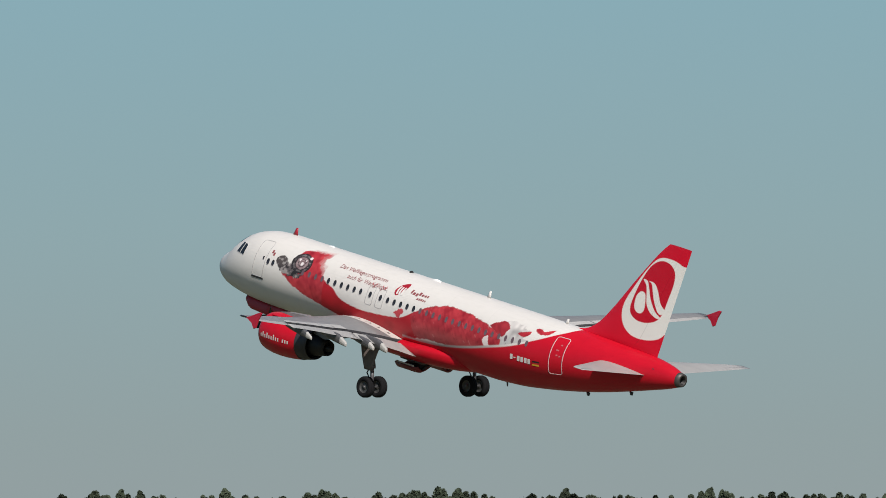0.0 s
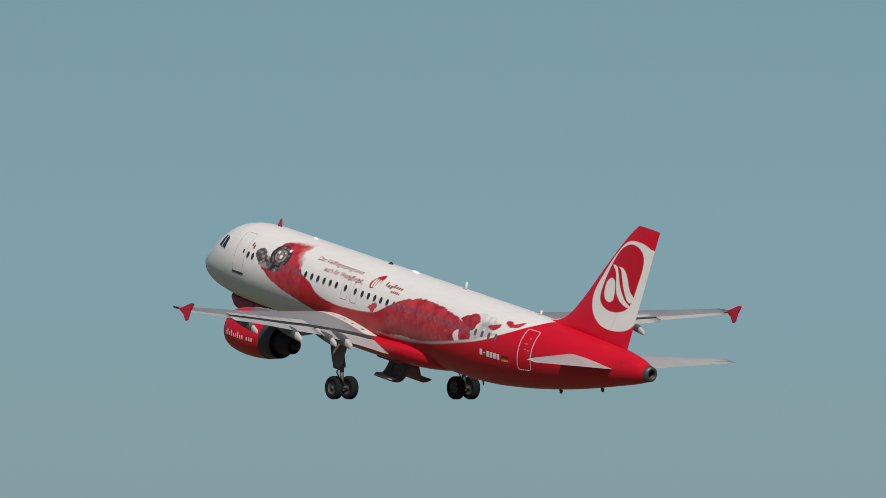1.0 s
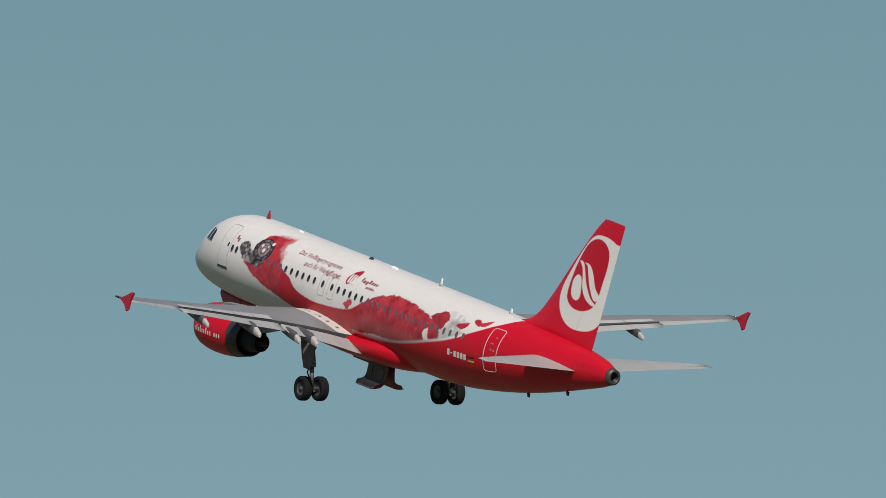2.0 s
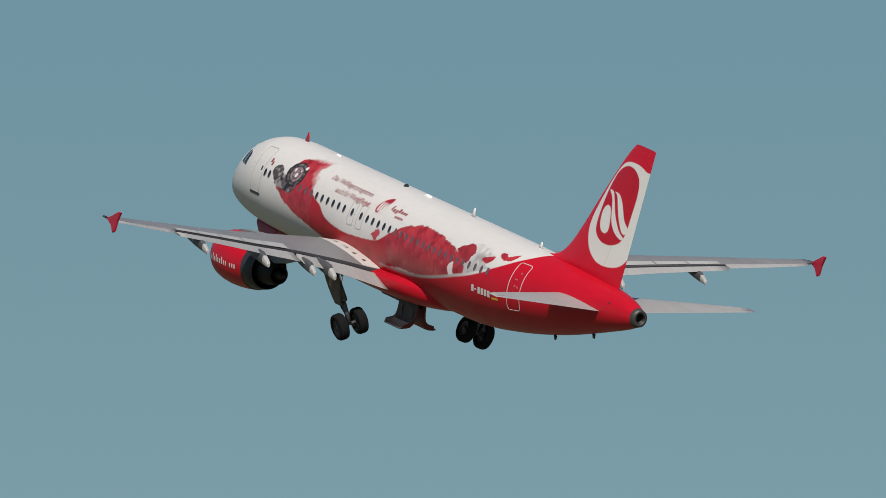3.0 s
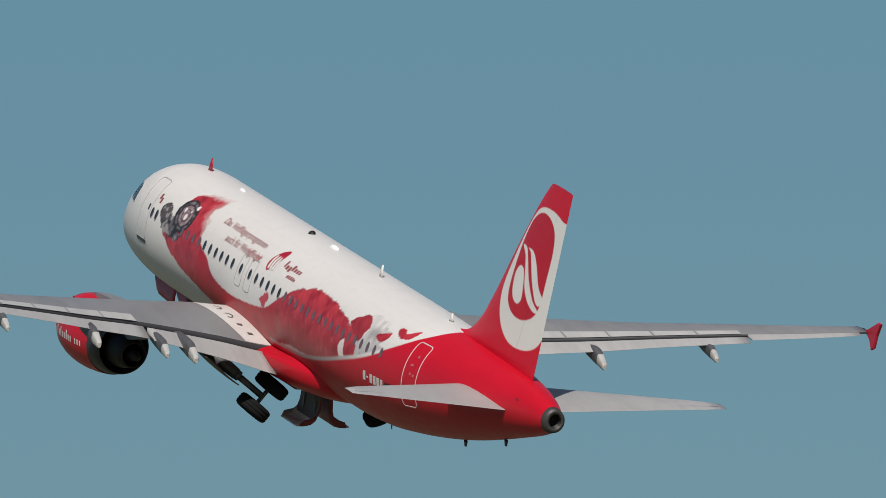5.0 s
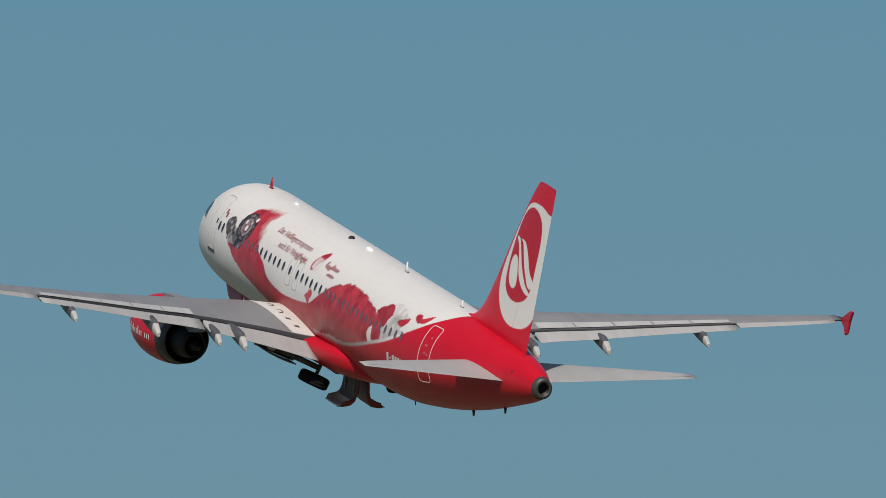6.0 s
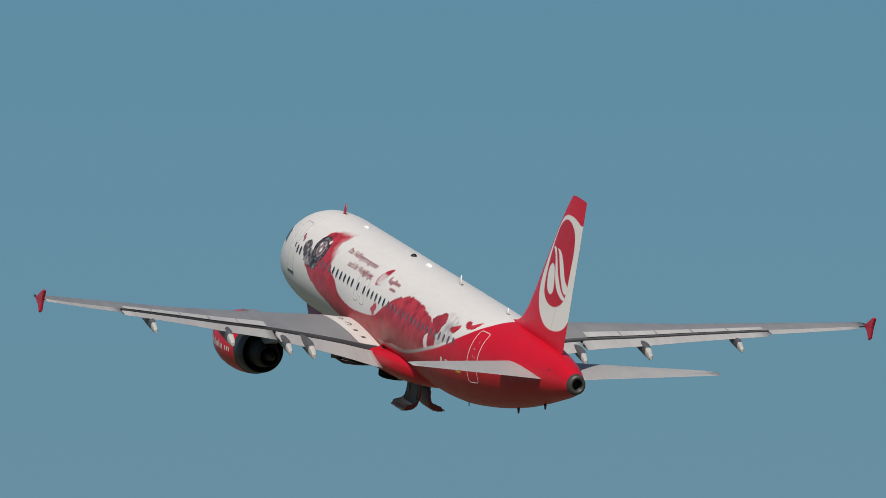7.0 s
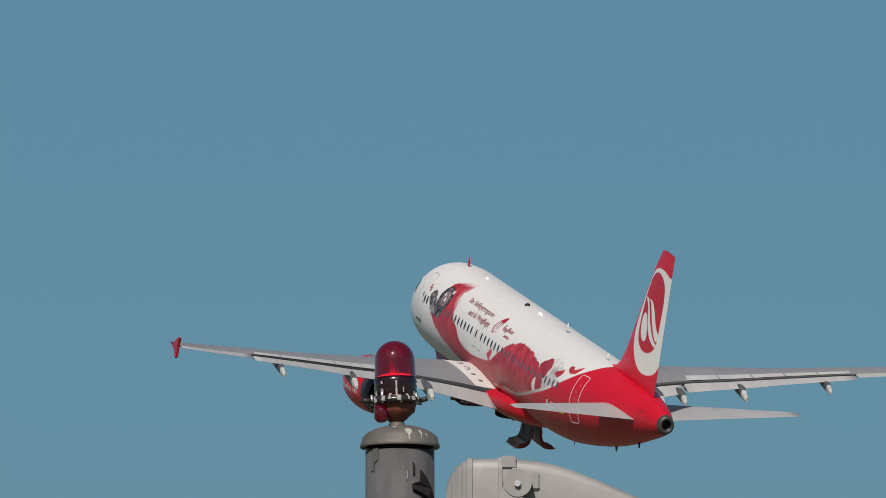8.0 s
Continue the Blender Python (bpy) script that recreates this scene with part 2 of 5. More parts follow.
# ---- materials ----
def material(name, colour, rough=0.5, metal=0.0, grain=0.12, scale=6.0, bump=0.0, bump_scale=40.0, coat=0.0, attribute="", streak=(1, 1, 1), spread=0.0, spec=0.5):
    """A surface with colour varied at two scales, optionally read from a painted attribute, and fine relief."""
    mat = bpy.data.materials.new(name)
    mat.use_nodes = True
    nt = mat.node_tree
    bsdf = nt.nodes["Principled BSDF"]
    link = nt.links.new
    coord = nt.nodes.new("ShaderNodeTexCoord")
    mapping = nt.nodes.new("ShaderNodeMapping")
    mapping.inputs["Scale"].default_value = streak
    link(coord.outputs["Object"], mapping.inputs["Vector"])
    big, fine = nt.nodes.new("ShaderNodeTexNoise"), nt.nodes.new("ShaderNodeTexNoise")
    big.inputs["Scale"].default_value, fine.inputs["Scale"].default_value = scale * 0.16, scale
    big.inputs["Detail"].default_value, fine.inputs["Detail"].default_value = 3, 5
    link(mapping.outputs[0], big.inputs["Vector"])
    link(mapping.outputs[0], fine.inputs["Vector"])
    add = nt.nodes.new("ShaderNodeMath")
    link(big.outputs["Fac"], add.inputs[0])
    link(fine.outputs["Fac"], add.inputs[1])
    level = nt.nodes.new("ShaderNodeMapRange")
    level.inputs["From Min"].default_value, level.inputs["From Max"].default_value = 0.6, 1.4
    level.inputs["To Min"].default_value, level.inputs["To Max"].default_value = 1 - grain, 1 + grain
    link(add.outputs[0], level.inputs["Value"])
    if spread:
        info = nt.nodes.new("ShaderNodeObjectInfo")
        vary = nt.nodes.new("ShaderNodeMapRange")
        vary.inputs["To Min"].default_value, vary.inputs["To Max"].default_value = 1 - spread, 1 + spread
        link(info.outputs["Random"], vary.inputs["Value"])
        times = nt.nodes.new("ShaderNodeMath")
        times.operation = "MULTIPLY"
        link(vary.outputs[0], times.inputs[0])
        link(level.outputs[0], times.inputs[1])
        shade = times.outputs[0]
    else:
        shade = level.outputs[0]
    tint = nt.nodes.new("ShaderNodeVectorMath")
    tint.operation = "SCALE"
    if attribute:
        paint = nt.nodes.new("ShaderNodeAttribute")
        paint.attribute_name = attribute
        link(paint.outputs["Color"], tint.inputs[0])
    else:
        tint.inputs[0].default_value = colour
    link(shade, tint.inputs["Scale"])
    link(tint.outputs["Vector"], bsdf.inputs["Base Color"])
    rougher = nt.nodes.new("ShaderNodeMapRange")
    rougher.inputs["To Min"].default_value, rougher.inputs["To Max"].default_value = max(0.02, rough - 0.08), min(1, rough + 0.1)
    link(fine.outputs["Fac"], rougher.inputs["Value"])
    link(rougher.outputs[0], bsdf.inputs["Roughness"])
    bsdf.inputs["Metallic"].default_value = metal
    bsdf.inputs["Coat Weight"].default_value = coat
    bsdf.inputs["Specular IOR Level"].default_value = spec
    if bump:
        relief = nt.nodes.new("ShaderNodeTexNoise")
        relief.inputs["Scale"].default_value = bump_scale
        relief.inputs["Detail"].default_value = 4
        link(coord.outputs["Object"], relief.inputs["Vector"])
        node = nt.nodes.new("ShaderNodeBump")
        node.inputs["Strength"].default_value, node.inputs["Distance"].default_value = bump, 0.02
        link(relief.outputs["Fac"], node.inputs["Height"])
        link(node.outputs[0], bsdf.inputs["Normal"])
    return mat


WHITE, RED, CREAM = (0.565, 0.545, 0.512), (0.435, 0.004, 0.015), (0.56, 0.54, 0.505)
M = dict(
    livery=material("painted_skin", WHITE, 0.38, 0, 0.022, 3.0, 0.008, 2.0, 0.0, "livery", (0.5, 1, 1), spec=0.28),
    red=material("red_paint", RED, 0.36, 0, 0.08, 3.0, 0.02, 3.0, spec=0.28),
    fence=material("fence_red_paint", (0.40, 0.008, 0.03), 0.4, 0, 0.1, 5.0),
    # extra-white paint for the crown fairings, with their sun glint in the colour
    bright=material("glint_white_paint", (0.8, 0.79, 0.77), 0.25, 0, 0.04, 4.0),
    white=material("white_paint", (0.60, 0.58, 0.55), 0.4, 0, 0.07, 4.0),
    wing=material("grey_wing_paint", (0.178, 0.178, 0.178), 0.42, 0.0, 0.17, 2.0, 0.03, 3.0, 0, "", (0.35, 1.4, 1)),
    light_wing=material("pale_grey_flap_paint", (0.300, 0.295, 0.285), 0.45, 0, 0.11, 3.0, 0, 40, 0, "", (0.4, 2, 1)),
    spoiler=material("pale_spoiler_paint", (0.36, 0.355, 0.34), 0.42, 0, 0.12, 3.0, 0, 40, 0, "", (0.4, 2, 1)),
    film=material("filmed_pane", (0.105, 0.07, 0.082), 0.4, 0, 0.2, 5),
    root=material("cream_root_paint", CREAM, 0.42, 0, 0.07, 4.0),
    tail_cap=material("pale_fairing_tail", (0.35, 0.342, 0.322), 0.5, 0, 0.12, 5),
    faded=material("faded_pink_marking", (0.45, 0.10, 0.11), 0.5, 0, 0.2, 8),
    # near-black rear face: shade of the wing-to-flap gap put into the colour
    cove_shade=material("flap_gap_shade", (0.03, 0.032, 0.036), 0.7, 0, 0.2, 6),
    metal=material("bare_metal", (0.40, 0.40, 0.41), 0.4, 0.9, 0.1, 8),
    steel=material("gear_steel", (0.10, 0.10, 0.105), 0.5, 0.4, 0.25, 10),
    sleeve=material("nozzle_dark_paint", (0.03, 0.03, 0.033), 0.42, 0.1, 0.2, 5),
    hot=material("scorched_nozzle", (0.022, 0.021, 0.021), 0.55, 0.6, 0.3, 7),
    bay=material("door_inner_grey", (0.12, 0.098, 0.088), 0.7, 0, 0.3, 6),
    rubber=material("tyre_rubber", (0.009, 0.009, 0.010), 0.85, 0, 0.25, 14, spec=0.12),
    rim=material("wheel_rim", (0.06, 0.06, 0.06), 0.5, 0.3, 0.2, 10),
    glass=material("dark_glass", (0.010, 0.013, 0.016), 0.09, 0, 0.1, 5),
    pane=material("cabin_pane", (0.018, 0.018, 0.022), 0.25, 0, 0.2, 5),
    line_grey=material("door_outline_grey", (0.36, 0.35, 0.34), 0.5, 0, 0.1, 8),
    line_white=material("door_outline_white", (0.55, 0.36, 0.36), 0.5, 0, 0.08, 8),
    letter=material("lettering_brown_red", (0.23, 0.055, 0.06), 0.5, 0, 0.1, 8),
    arrow=material("path_marking_dark", (0.10, 0.08, 0.075), 0.6, 0, 0.2, 8),
    crimson=material("emblem_red", (0.31, 0.008, 0.02), 0.4, 0, 0.08, 6),
    flag_black=material("flag_black", (0.01, 0.01, 0.01), 0.5),
    flag_red=material("flag_red", (0.45, 0.01, 0.01), 0.5),
    flag_gold=material("flag_gold", (0.62, 0.34, 0.02), 0.5),
    # belly door red, darkened: the fairing's shade is put into the colour
    shaded_red=material("shaded_red_paint", (0.13, 0.008, 0.012), 0.5, 0, 0.3, 5),
    cone=material("exhaust_grey", (0.055, 0.050, 0.047), 0.5, 0.4, 0.2, 7),
)


# ---- mesh helpers ----
def mesh_object(name, verts, faces, mats, parent=None, label="", smooth=True, slots=None, matrix=None):
    """One mesh object from arrays; slots gives a material number for each face."""
    data = bpy.data.meshes.new(name)
    data.from_pydata([tuple(v) for v in np.asarray(verts, float).tolist()], [], [tuple(int(i) for i in f) for f in faces])
    for mat in (mats if isinstance(mats, (list, tuple)) else [mats]):
        data.materials.append(mat)
    if slots is not None:
        data.polygons.foreach_set("material_index", np.asarray(slots, np.int32))
    data.polygons.foreach_set("use_smooth", np.full(len(data.polygons), smooth))
    data.update()
    ob = new(name, data)
    if parent is not None:
        ob.parent = parent
    if matrix is not None:
        ob.matrix_basis = matrix
    return tagged(ob, label) if label else ob


def part(name, bm, mat, parent, label="", smooth=False, matrix=None):
    """Links a bmesh as one mesh object under a thing or a part."""
    data = bpy.data.meshes.new(name)
    bmesh.ops.recalc_face_normals(bm, faces=bm.faces)
    bm.to_mesh(data)
    bm.free()
    for m in (mat if isinstance(mat, (list, tuple)) else [mat]):
        data.materials.append(m)
    data.polygons.foreach_set("use_smooth", np.full(len(data.polygons), smooth))
    ob = new(name, data)
    if parent is not None:
        ob.parent = parent
    if matrix is not None:
        ob.matrix_basis = matrix
    return tagged(ob, label) if label else ob


def grid_faces(rows, cols, closed=True):
    """Quads of a rows x cols grid of vertices; closed joins the last column to the first."""
    n = cols if closed else cols - 1
    r, c = np.meshgrid(np.arange(rows - 1), np.arange(n), indexing="ij")
    d = (c + 1) % cols
    return np.stack([r * cols + c, r * cols + d, (r + 1) * cols + d, (r + 1) * cols + c], -1).reshape(-1, 4)


def loft(rings, cap=(True, True)):
    """Vertices and faces of a skin over closed rings of equal length."""
    rings = np.asarray(rings, float)
    n, m = rings.shape[:2]
    faces = [tuple(f) for f in grid_faces(n, m)]
    if cap[0]:
        faces.append(tuple(range(m))[::-1])
    if cap[1]:
        faces.append(tuple(range((n - 1) * m, n * m)))
    return rings.reshape(-1, 3), faces


def box(bm, lo, hi, bevel=0.0, matrix=None):
    """Adds a bevelled box to a bmesh."""
    size, mid = Vector(hi) - Vector(lo), (Vector(hi) + Vector(lo)) / 2
    m = Matrix.Translation(mid) @ Matrix.Diagonal((*size, 1))
    made = bmesh.ops.create_cube(bm, size=1, matrix=m)["verts"]
    if bevel:
        edges = {e for v in made for e in v.link_edges}
        made = bmesh.ops.bevel(bm, geom=list(edges), offset=bevel, segments=2, affect="EDGES")["verts"]
    if matrix is not None:
        bmesh.ops.transform(bm, matrix=matrix, verts=[v for v in bm.verts if v.is_valid and v in set(made)])


def rod(bm, a, b, r0, r1=None, n=14):
    """Adds a tapered round bar from a to b."""
    a, b = Vector(a), Vector(b)
    m = Matrix.Translation((a + b) / 2) @ (b - a).to_track_quat("Z", "Y").to_matrix().to_4x4()
    bmesh.ops.create_cone(bm, cap_ends=True, segments=n, radius1=r0, radius2=r0 if r1 is None else r1, depth=(b - a).length, matrix=m)


def lathe(profile, axis="x", n=40, cap=(False, False)):
    """A turned shape from (along, radius) pairs."""
    a = np.linspace(0, 2 * math.pi, n, endpoint=False)
    rings = []
    for p, r in profile:
        c, s = r * np.cos(a), r * np.sin(a)
        rings.append(np.stack({"x": (np.full(n, p), c, s), "y": (c, np.full(n, p), s), "z": (c, s, np.full(n, p))}[axis], -1))
    return loft(rings, cap)


def monotone(x, y):
    """A smooth curve through points that never overshoots."""
    x, y = np.asarray(x, float), np.asarray(y, float)
    h = np.diff(x)
    d = np.diff(y) / h
    m = np.zeros_like(y)
    for i in range(1, len(x) - 1):
        if d[i - 1] * d[i] > 0:
            w1, w2 = 2 * h[i] + h[i - 1], h[i] + 2 * h[i - 1]
            m[i] = (w1 + w2) / (w1 / d[i - 1] + w2 / d[i])
    m[0], m[-1] = d[0], d[-1]

    def curve(t):
        t = np.clip(t, x[0], x[-1])
        i = np.clip(np.searchsorted(x, t) - 1, 0, len(x) - 2)
        u = (t - x[i]) / h[i]
        return (1 + 2 * u) * (1 - u) ** 2 * y[i] + u * (1 - u) ** 2 * h[i] * m[i] + u * u * (3 - 2 * u) * y[i + 1] + u * u * (u - 1) * h[i] * m[i + 1]
    return curve


def rounded(points, steps=6):
    """A closed smooth outline through a few points."""
    p = np.asarray(points, float)
    out = []
    for i in range(len(p)):
        a, b, c, d = p[i - 1], p[i], p[(i + 1) % len(p)], p[(i + 2) % len(p)]
        for u in np.linspace(0, 1, steps, endpoint=False):
            out.append(0.5 * (2 * b + (c - a) * u + (2 * a - 5 * b + 4 * c - d) * u * u + (3 * b - a - 3 * c + d) * u ** 3))
    return np.array(out)


def inside(x, y, outline):
    """Which of the points lie inside a closed outline."""
    hit = np.zeros(x.shape, bool)
    px, py = outline[:, 0], outline[:, 1]
    for i in range(len(px)):
        j = i - 1
        if py[i] == py[j]:
            continue
        cross = ((py[i] > y) != (py[j] > y)) & (x < (px[j] - px[i]) * (y - py[i]) / (py[j] - py[i]) + px[i])
        hit ^= cross
    return hit


def speckle(x, y, size, seed):
    """Smooth value noise in 0..1 over two coordinates."""
    rng = np.random.RandomState(seed)
    table = rng.rand(64, 64)
    u, v = x / size, y / size
    i, j = np.floor(u).astype(int), np.floor(v).astype(int)
    a, b = u - i, v - j
    a, b = a * a * (3 - 2 * a), b * b * (3 - 2 * b)
    at = lambda p, q: table[p % 64, q % 64]
    return (at(i, j) * (1 - a) + at(i + 1, j) * a) * (1 - b) + (at(i, j + 1) * (1 - a) + at(i + 1, j + 1) * a) * b


def dense_skin(name, points, rows, cols, closed, colours, parent, label):
    """A fine skin whose paint scheme lies in the attribute 'livery'."""
    data = bpy.data.meshes.new(name)
    faces = grid_faces(rows, cols, closed)
    data.vertices.add(len(points))
    data.vertices.foreach_set("co", np.asarray(points, np.float32).ravel())
    data.loops.add(len(faces) * 4)
    data.loops.foreach_set("vertex_index", faces.astype(np.int32).ravel())
    data.polygons.add(len(faces))
    data.polygons.foreach_set("loop_start", np.arange(0, len(faces) * 4, 4, dtype=np.int32))
    data.polygons.foreach_set("use_smooth", np.ones(len(faces), bool))
    data.update(calc_edges=True)
    layer = data.color_attributes.new("livery", "FLOAT_COLOR", "POINT")
    layer.data.foreach_set("color", np.concatenate([colours, np.ones((len(colours), 1))], 1).astype(np.float32).ravel())
    data.materials.append(M["livery"])
    ob = new(name, data)
    ob.parent = parent
    return tagged(ob, label)


# ---- the airliner: x forward from the wing, y to port, z up; s is the distance behind the nose ----
X0 = 18.0
STATIONS = [.32, .40, .58, .92, 1.45, 2.05, 2.7, 3.6, 4.6, 6.0, 10, 20, 23.5, 25.5, 27.5, 29.5, 31.5, 33.5, 35.3, 36.6, 37.3]
CROWN = monotone(STATIONS, [-.70, -.42, -.16, .10, .42, .98, 1.47, 1.83, 2.01, 2.07, 2.07, 2.07, 2.07, 2.07, 2.06, 2.03, 1.98, 1.9, 1.8, 1.62, 1.42])
KEEL = monotone(STATIONS, [-.72, -.98, -1.2, -1.43, -1.65, -1.80, -1.91, -2.0, -2.05, -2.07, -2.07, -2.07, -2.06, -1.96, -1.71, -1.38, -.97, -.48, .0, .36, .60])
BEAM = monotone(STATIONS, [.01, .30, .55, .83, 1.13, 1.40, 1.60, 1.78, 1.90, 1.975, 1.975, 1.975, 1.975, 1.95, 1.86, 1.68, 1.42, 1.10, .78, .53, .36])
GIRTH = 2.02


def hull(s, g, out=0.0, side=1):
    """A point on the fuselage skin: s behind the nose, g round it from the side towards the crown, out proud of it."""
    s, g = np.asarray(s, float), np.asarray(g, float)
    a = g / GIRTH
    half, mid = (CROWN(s) - KEEL(s)) / 2, (CROWN(s) + KEEL(s)) / 2
    y, z = BEAM(s) * np.cos(a), half * np.sin(a)
    ny, nz = np.cos(a) / np.maximum(BEAM(s), 0.05), np.sin(a) / np.maximum(half, 0.05)
    n = np.hypot(ny, nz)
    return np.stack([X0 - s, side * (y + out * ny / n), mid + z + out * nz / n], -1)


# outlines of the paint scheme in (s, g)
BIRD = rounded([(7.0, .48), (7.7, .78), (7.8, 1.35), (8.0, 1.85), (8.5, 2.12), (9.2, 2.28), (9.95, 2.34), (9.75, 1.9), (9.8, 1.5), (10.15, 1.2), (10.3, .82), (10.8, .5),
                (11.4, .32), (12.0, -.05), (12.8, -.24), (13.9, -.32), (15.2, -.26), (16.3, -.16), (17.1, -.02), (17.75, .30), (18.3, .62), (19.0, .98),
                (20.0, 1.29), (21.0, 1.41), (22.3, 1.31), (23.4, 1.12), (24.25, .90), (24.8, .60), (25.1, .28), (24.7, -.12), (21.4, -.7), (18.3, -.93),
                (16, -2.2), (13.4, -1.45), (11.9, -1.09), (10.8, -.87), (9.66, -.63), (8.73, -.42), (7.85, -.13), (7.2, .22)], 5)
RUMP = rounded([(17.9, .35), (19.0, 1.0), (20.0, 1.29), (21.0, 1.41), (22.3, 1.31), (23.4, 1.12), (24.25, .90), (24.8, .60), (25.1, .28), (24.5, -.1), (21.4, -.7), (18.6, -.9)], 5)
SWEEP = monotone([12, 18.0, 19.8, 21.35, 22.8, 24.1, 25.6, 26.9, 27.9, 28.6, 29.15, 29.42, 29.6], [-1.08, -1.02, -.92, -.70, -.41, -.10, .25, .67, 1.13, 1.60, 2.10, 2.6, 3.3])
PUFF = rounded([(24.2, .7), (24.6, 1.45), (25.4, 1.70), (26.3, 1.56), (26.9, 1.25), (26.5, .75), (25.6, .25), (24.8, .1)], 5)
CAP = rounded([(23.95, 1.08), (24.3, 1.40), (24.85, 1.57), (25.3, 1.42), (25.28, 1.02), (25.05, .70), (24.75, .62), (24.3, .85)], 5)
LEAF = rounded([(26.1, 1.1), (26.5, 1.26), (27.0, 1.38), (26.85, 1.08), (26.5, .94)], 5)
LEAF_AFT = rounded([(27.1, 1.68), (27.5, 1.75), (27.8, 1.62), (28.35, 1.95), (28.2, 1.5), (27.7, 1.36), (27.3, 1.45)], 5)
MARK = rounded([(16.46, .16), (16.8, .36), (17.1, .44), (17.18, .2), (16.98, .06), (16.86, -.08), (16.66, .0)], 5)


def paint_fuselage(s, g):
    """The paint scheme: white crown, red sweep aft, and the red bird with its plumage."""
    n = len(s)
    col = np.tile(np.array(WHITE), (n, 1))
    red, grey = np.array(RED), np.array((.40, .385, .375))
    # plumage edges: ragged and soft over head and rump, clean along the neck
    fine = speckle(s, g, .10, 4) - .5
    js = s + .22 * (speckle(s, g, .28, 3) - .5) + .12 * fine
    jg = g + .16 * (speckle(s, g, .24, 5) - .5) + .10 * (speckle(s, g, .09, 6) - .5)
    rng = np.random.RandomState(2)
    loose = np.clip(1.6 - np.abs(s - 9.6) / 1.0, 0, 1) * np.clip((g - .7) / .5, 0, 1)
    cover = np.zeros(n)
    for k in range(8):
        a = rng.rand() * 6.28
        reach = .015 + .20 * loose
        cover += inside(s + (js - s) * (s < 11) + (js - .12 * fine - s) * .55 * (s > 18) + reach * math.cos(a), g + (jg - g) * ((s < 11) * loose + (s > 18) * .55) + reach * math.sin(a), BIRD) / 8.0
    bird = cover > .5
    ruffle = speckle(s * 1.0 + g * .6, g * .55, .15, 7)
    coarse = speckle(s, g, .6, 8)
    wave = speckle(s * .8 - g * .9, g * .5 + s * .2, .22, 17)
    tone = np.clip(.45 * ruffle + .45 * coarse + .45 * wave - .18, 0, 1)[:, None]
    plume = (1 - tone) * np.array((.21, .009, .017)) + tone * np.array((.48, .045, .054))
    smooth_red = (1.06 - coarse[:, None] * .35 + .1 * wave[:, None]) * np.array((.37, .010, .018))
    rump = inside(js, jg, RUMP)
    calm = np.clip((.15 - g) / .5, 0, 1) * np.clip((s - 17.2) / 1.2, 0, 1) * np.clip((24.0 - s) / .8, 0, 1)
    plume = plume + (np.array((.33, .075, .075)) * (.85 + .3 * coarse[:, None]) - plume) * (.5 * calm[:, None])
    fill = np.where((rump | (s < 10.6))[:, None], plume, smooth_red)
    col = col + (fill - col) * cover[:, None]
    # pale feathers and dark shafts over the rump
    shaft = (speckle(s * 2.2 + g, g * .5, .11, 9) > .86) & rump & bird
    col = np.where(shaft[:, None], col * .72, col)
    glint = (speckle(s + g, g * .7, .16, 10) > .90) & rump & bird
    col = np.where(glint[:, None], .6 * col + .4 * np.array((.55, .20, .19)), col)
    pale = inside(s, g, rounded([(23.7, .22), (24.05, .5), (24.2, .1), (24.45, -.12), (23.95, -.12)]))
    col = np.where(pale[:, None], np.array((.62, .55, .53)), col)
    # the puff, its red cap and the loose feathers
    puff = inside(js, jg, PUFF) & ~bird
    wisp = speckle(s, g * .6, .22, 11)[:, None]
    col = np.where(puff[:, None], (1 - wisp) * grey * .62 + wisp * np.array((.60, .57, .54)), col)
    strokes = inside(s, g, rounded([(24.6, .1), (25.3, .75), (26.2, .85), (27.2, .75), (27.0, .4), (26.0, 0), (25.2, -.2)])) & ~bird
    col = np.where((strokes & (speckle(s * 1.6, g * .4, .16, 12) > .5))[:, None], grey, col)
    col = np.where((inside(js, jg, CAP) & ~bird)[:, None], plume * .72, col)
    rim = (cover > .12) & (cover < .88) & (s > 18.2) & (g > .2)
    col = np.where(rim[:, None], col * np.array((.62, .5, .5)), col)
    for shape in (LEAF, LEAF_AFT):
        col = np.where(inside(s + .06 * (ruffle - .5), g, shape)[:, None], (1 - tone) * np.array((.22, .012, .02)) + tone * np.array((.46, .03, .04)), col)
    col = np.where((inside(js, jg, MARK))[:, None], np.array((.42, .05, .06)), col)
    # grey beak ball, dark strap, and the goggle eye: notched ring, dark rims, mauve lens with glints
    blot = speckle(s, g, .16, 13)
    strap = inside(js, jg, rounded([(6.75, .55), (7.3, .95), (7.9, .75), (8.5, .55), (8.75, .38), (8.1, .22), (7.4, .20), (6.95, .30)], 5))
    metal = np.where(blot[:, None] > .70, np.array((.26, .235, .225)), np.where(blot[:, None] > .42, np.array((.10, .085, .085)), np.array((.022, .019, .019))))
    col = np.where(strap[:, None], metal, col)
    ball = np.hypot((s - 6.88) / .44, (g - .87) / .33) + .12 * (blot - .5)
    col = np.where((ball < 1)[:, None], np.array((.05, .042, .04)), col)
    col = np.where((ball < .84)[:, None], np.where(blot[:, None] > .66, np.array((.24, .22, .21)), np.array((.050, .042, .040)) * (1 + blot[:, None])), col)
    e = np.hypot((s - 8.38) / .72, (g - 1.11) / .58) + .06 * (speckle(s, g, .15, 14) - .5)
    around = np.arctan2(g - 1.11, s - 8.38)
    col = np.where((e < 1.06)[:, None], np.array((.020, .017, .018)), col)
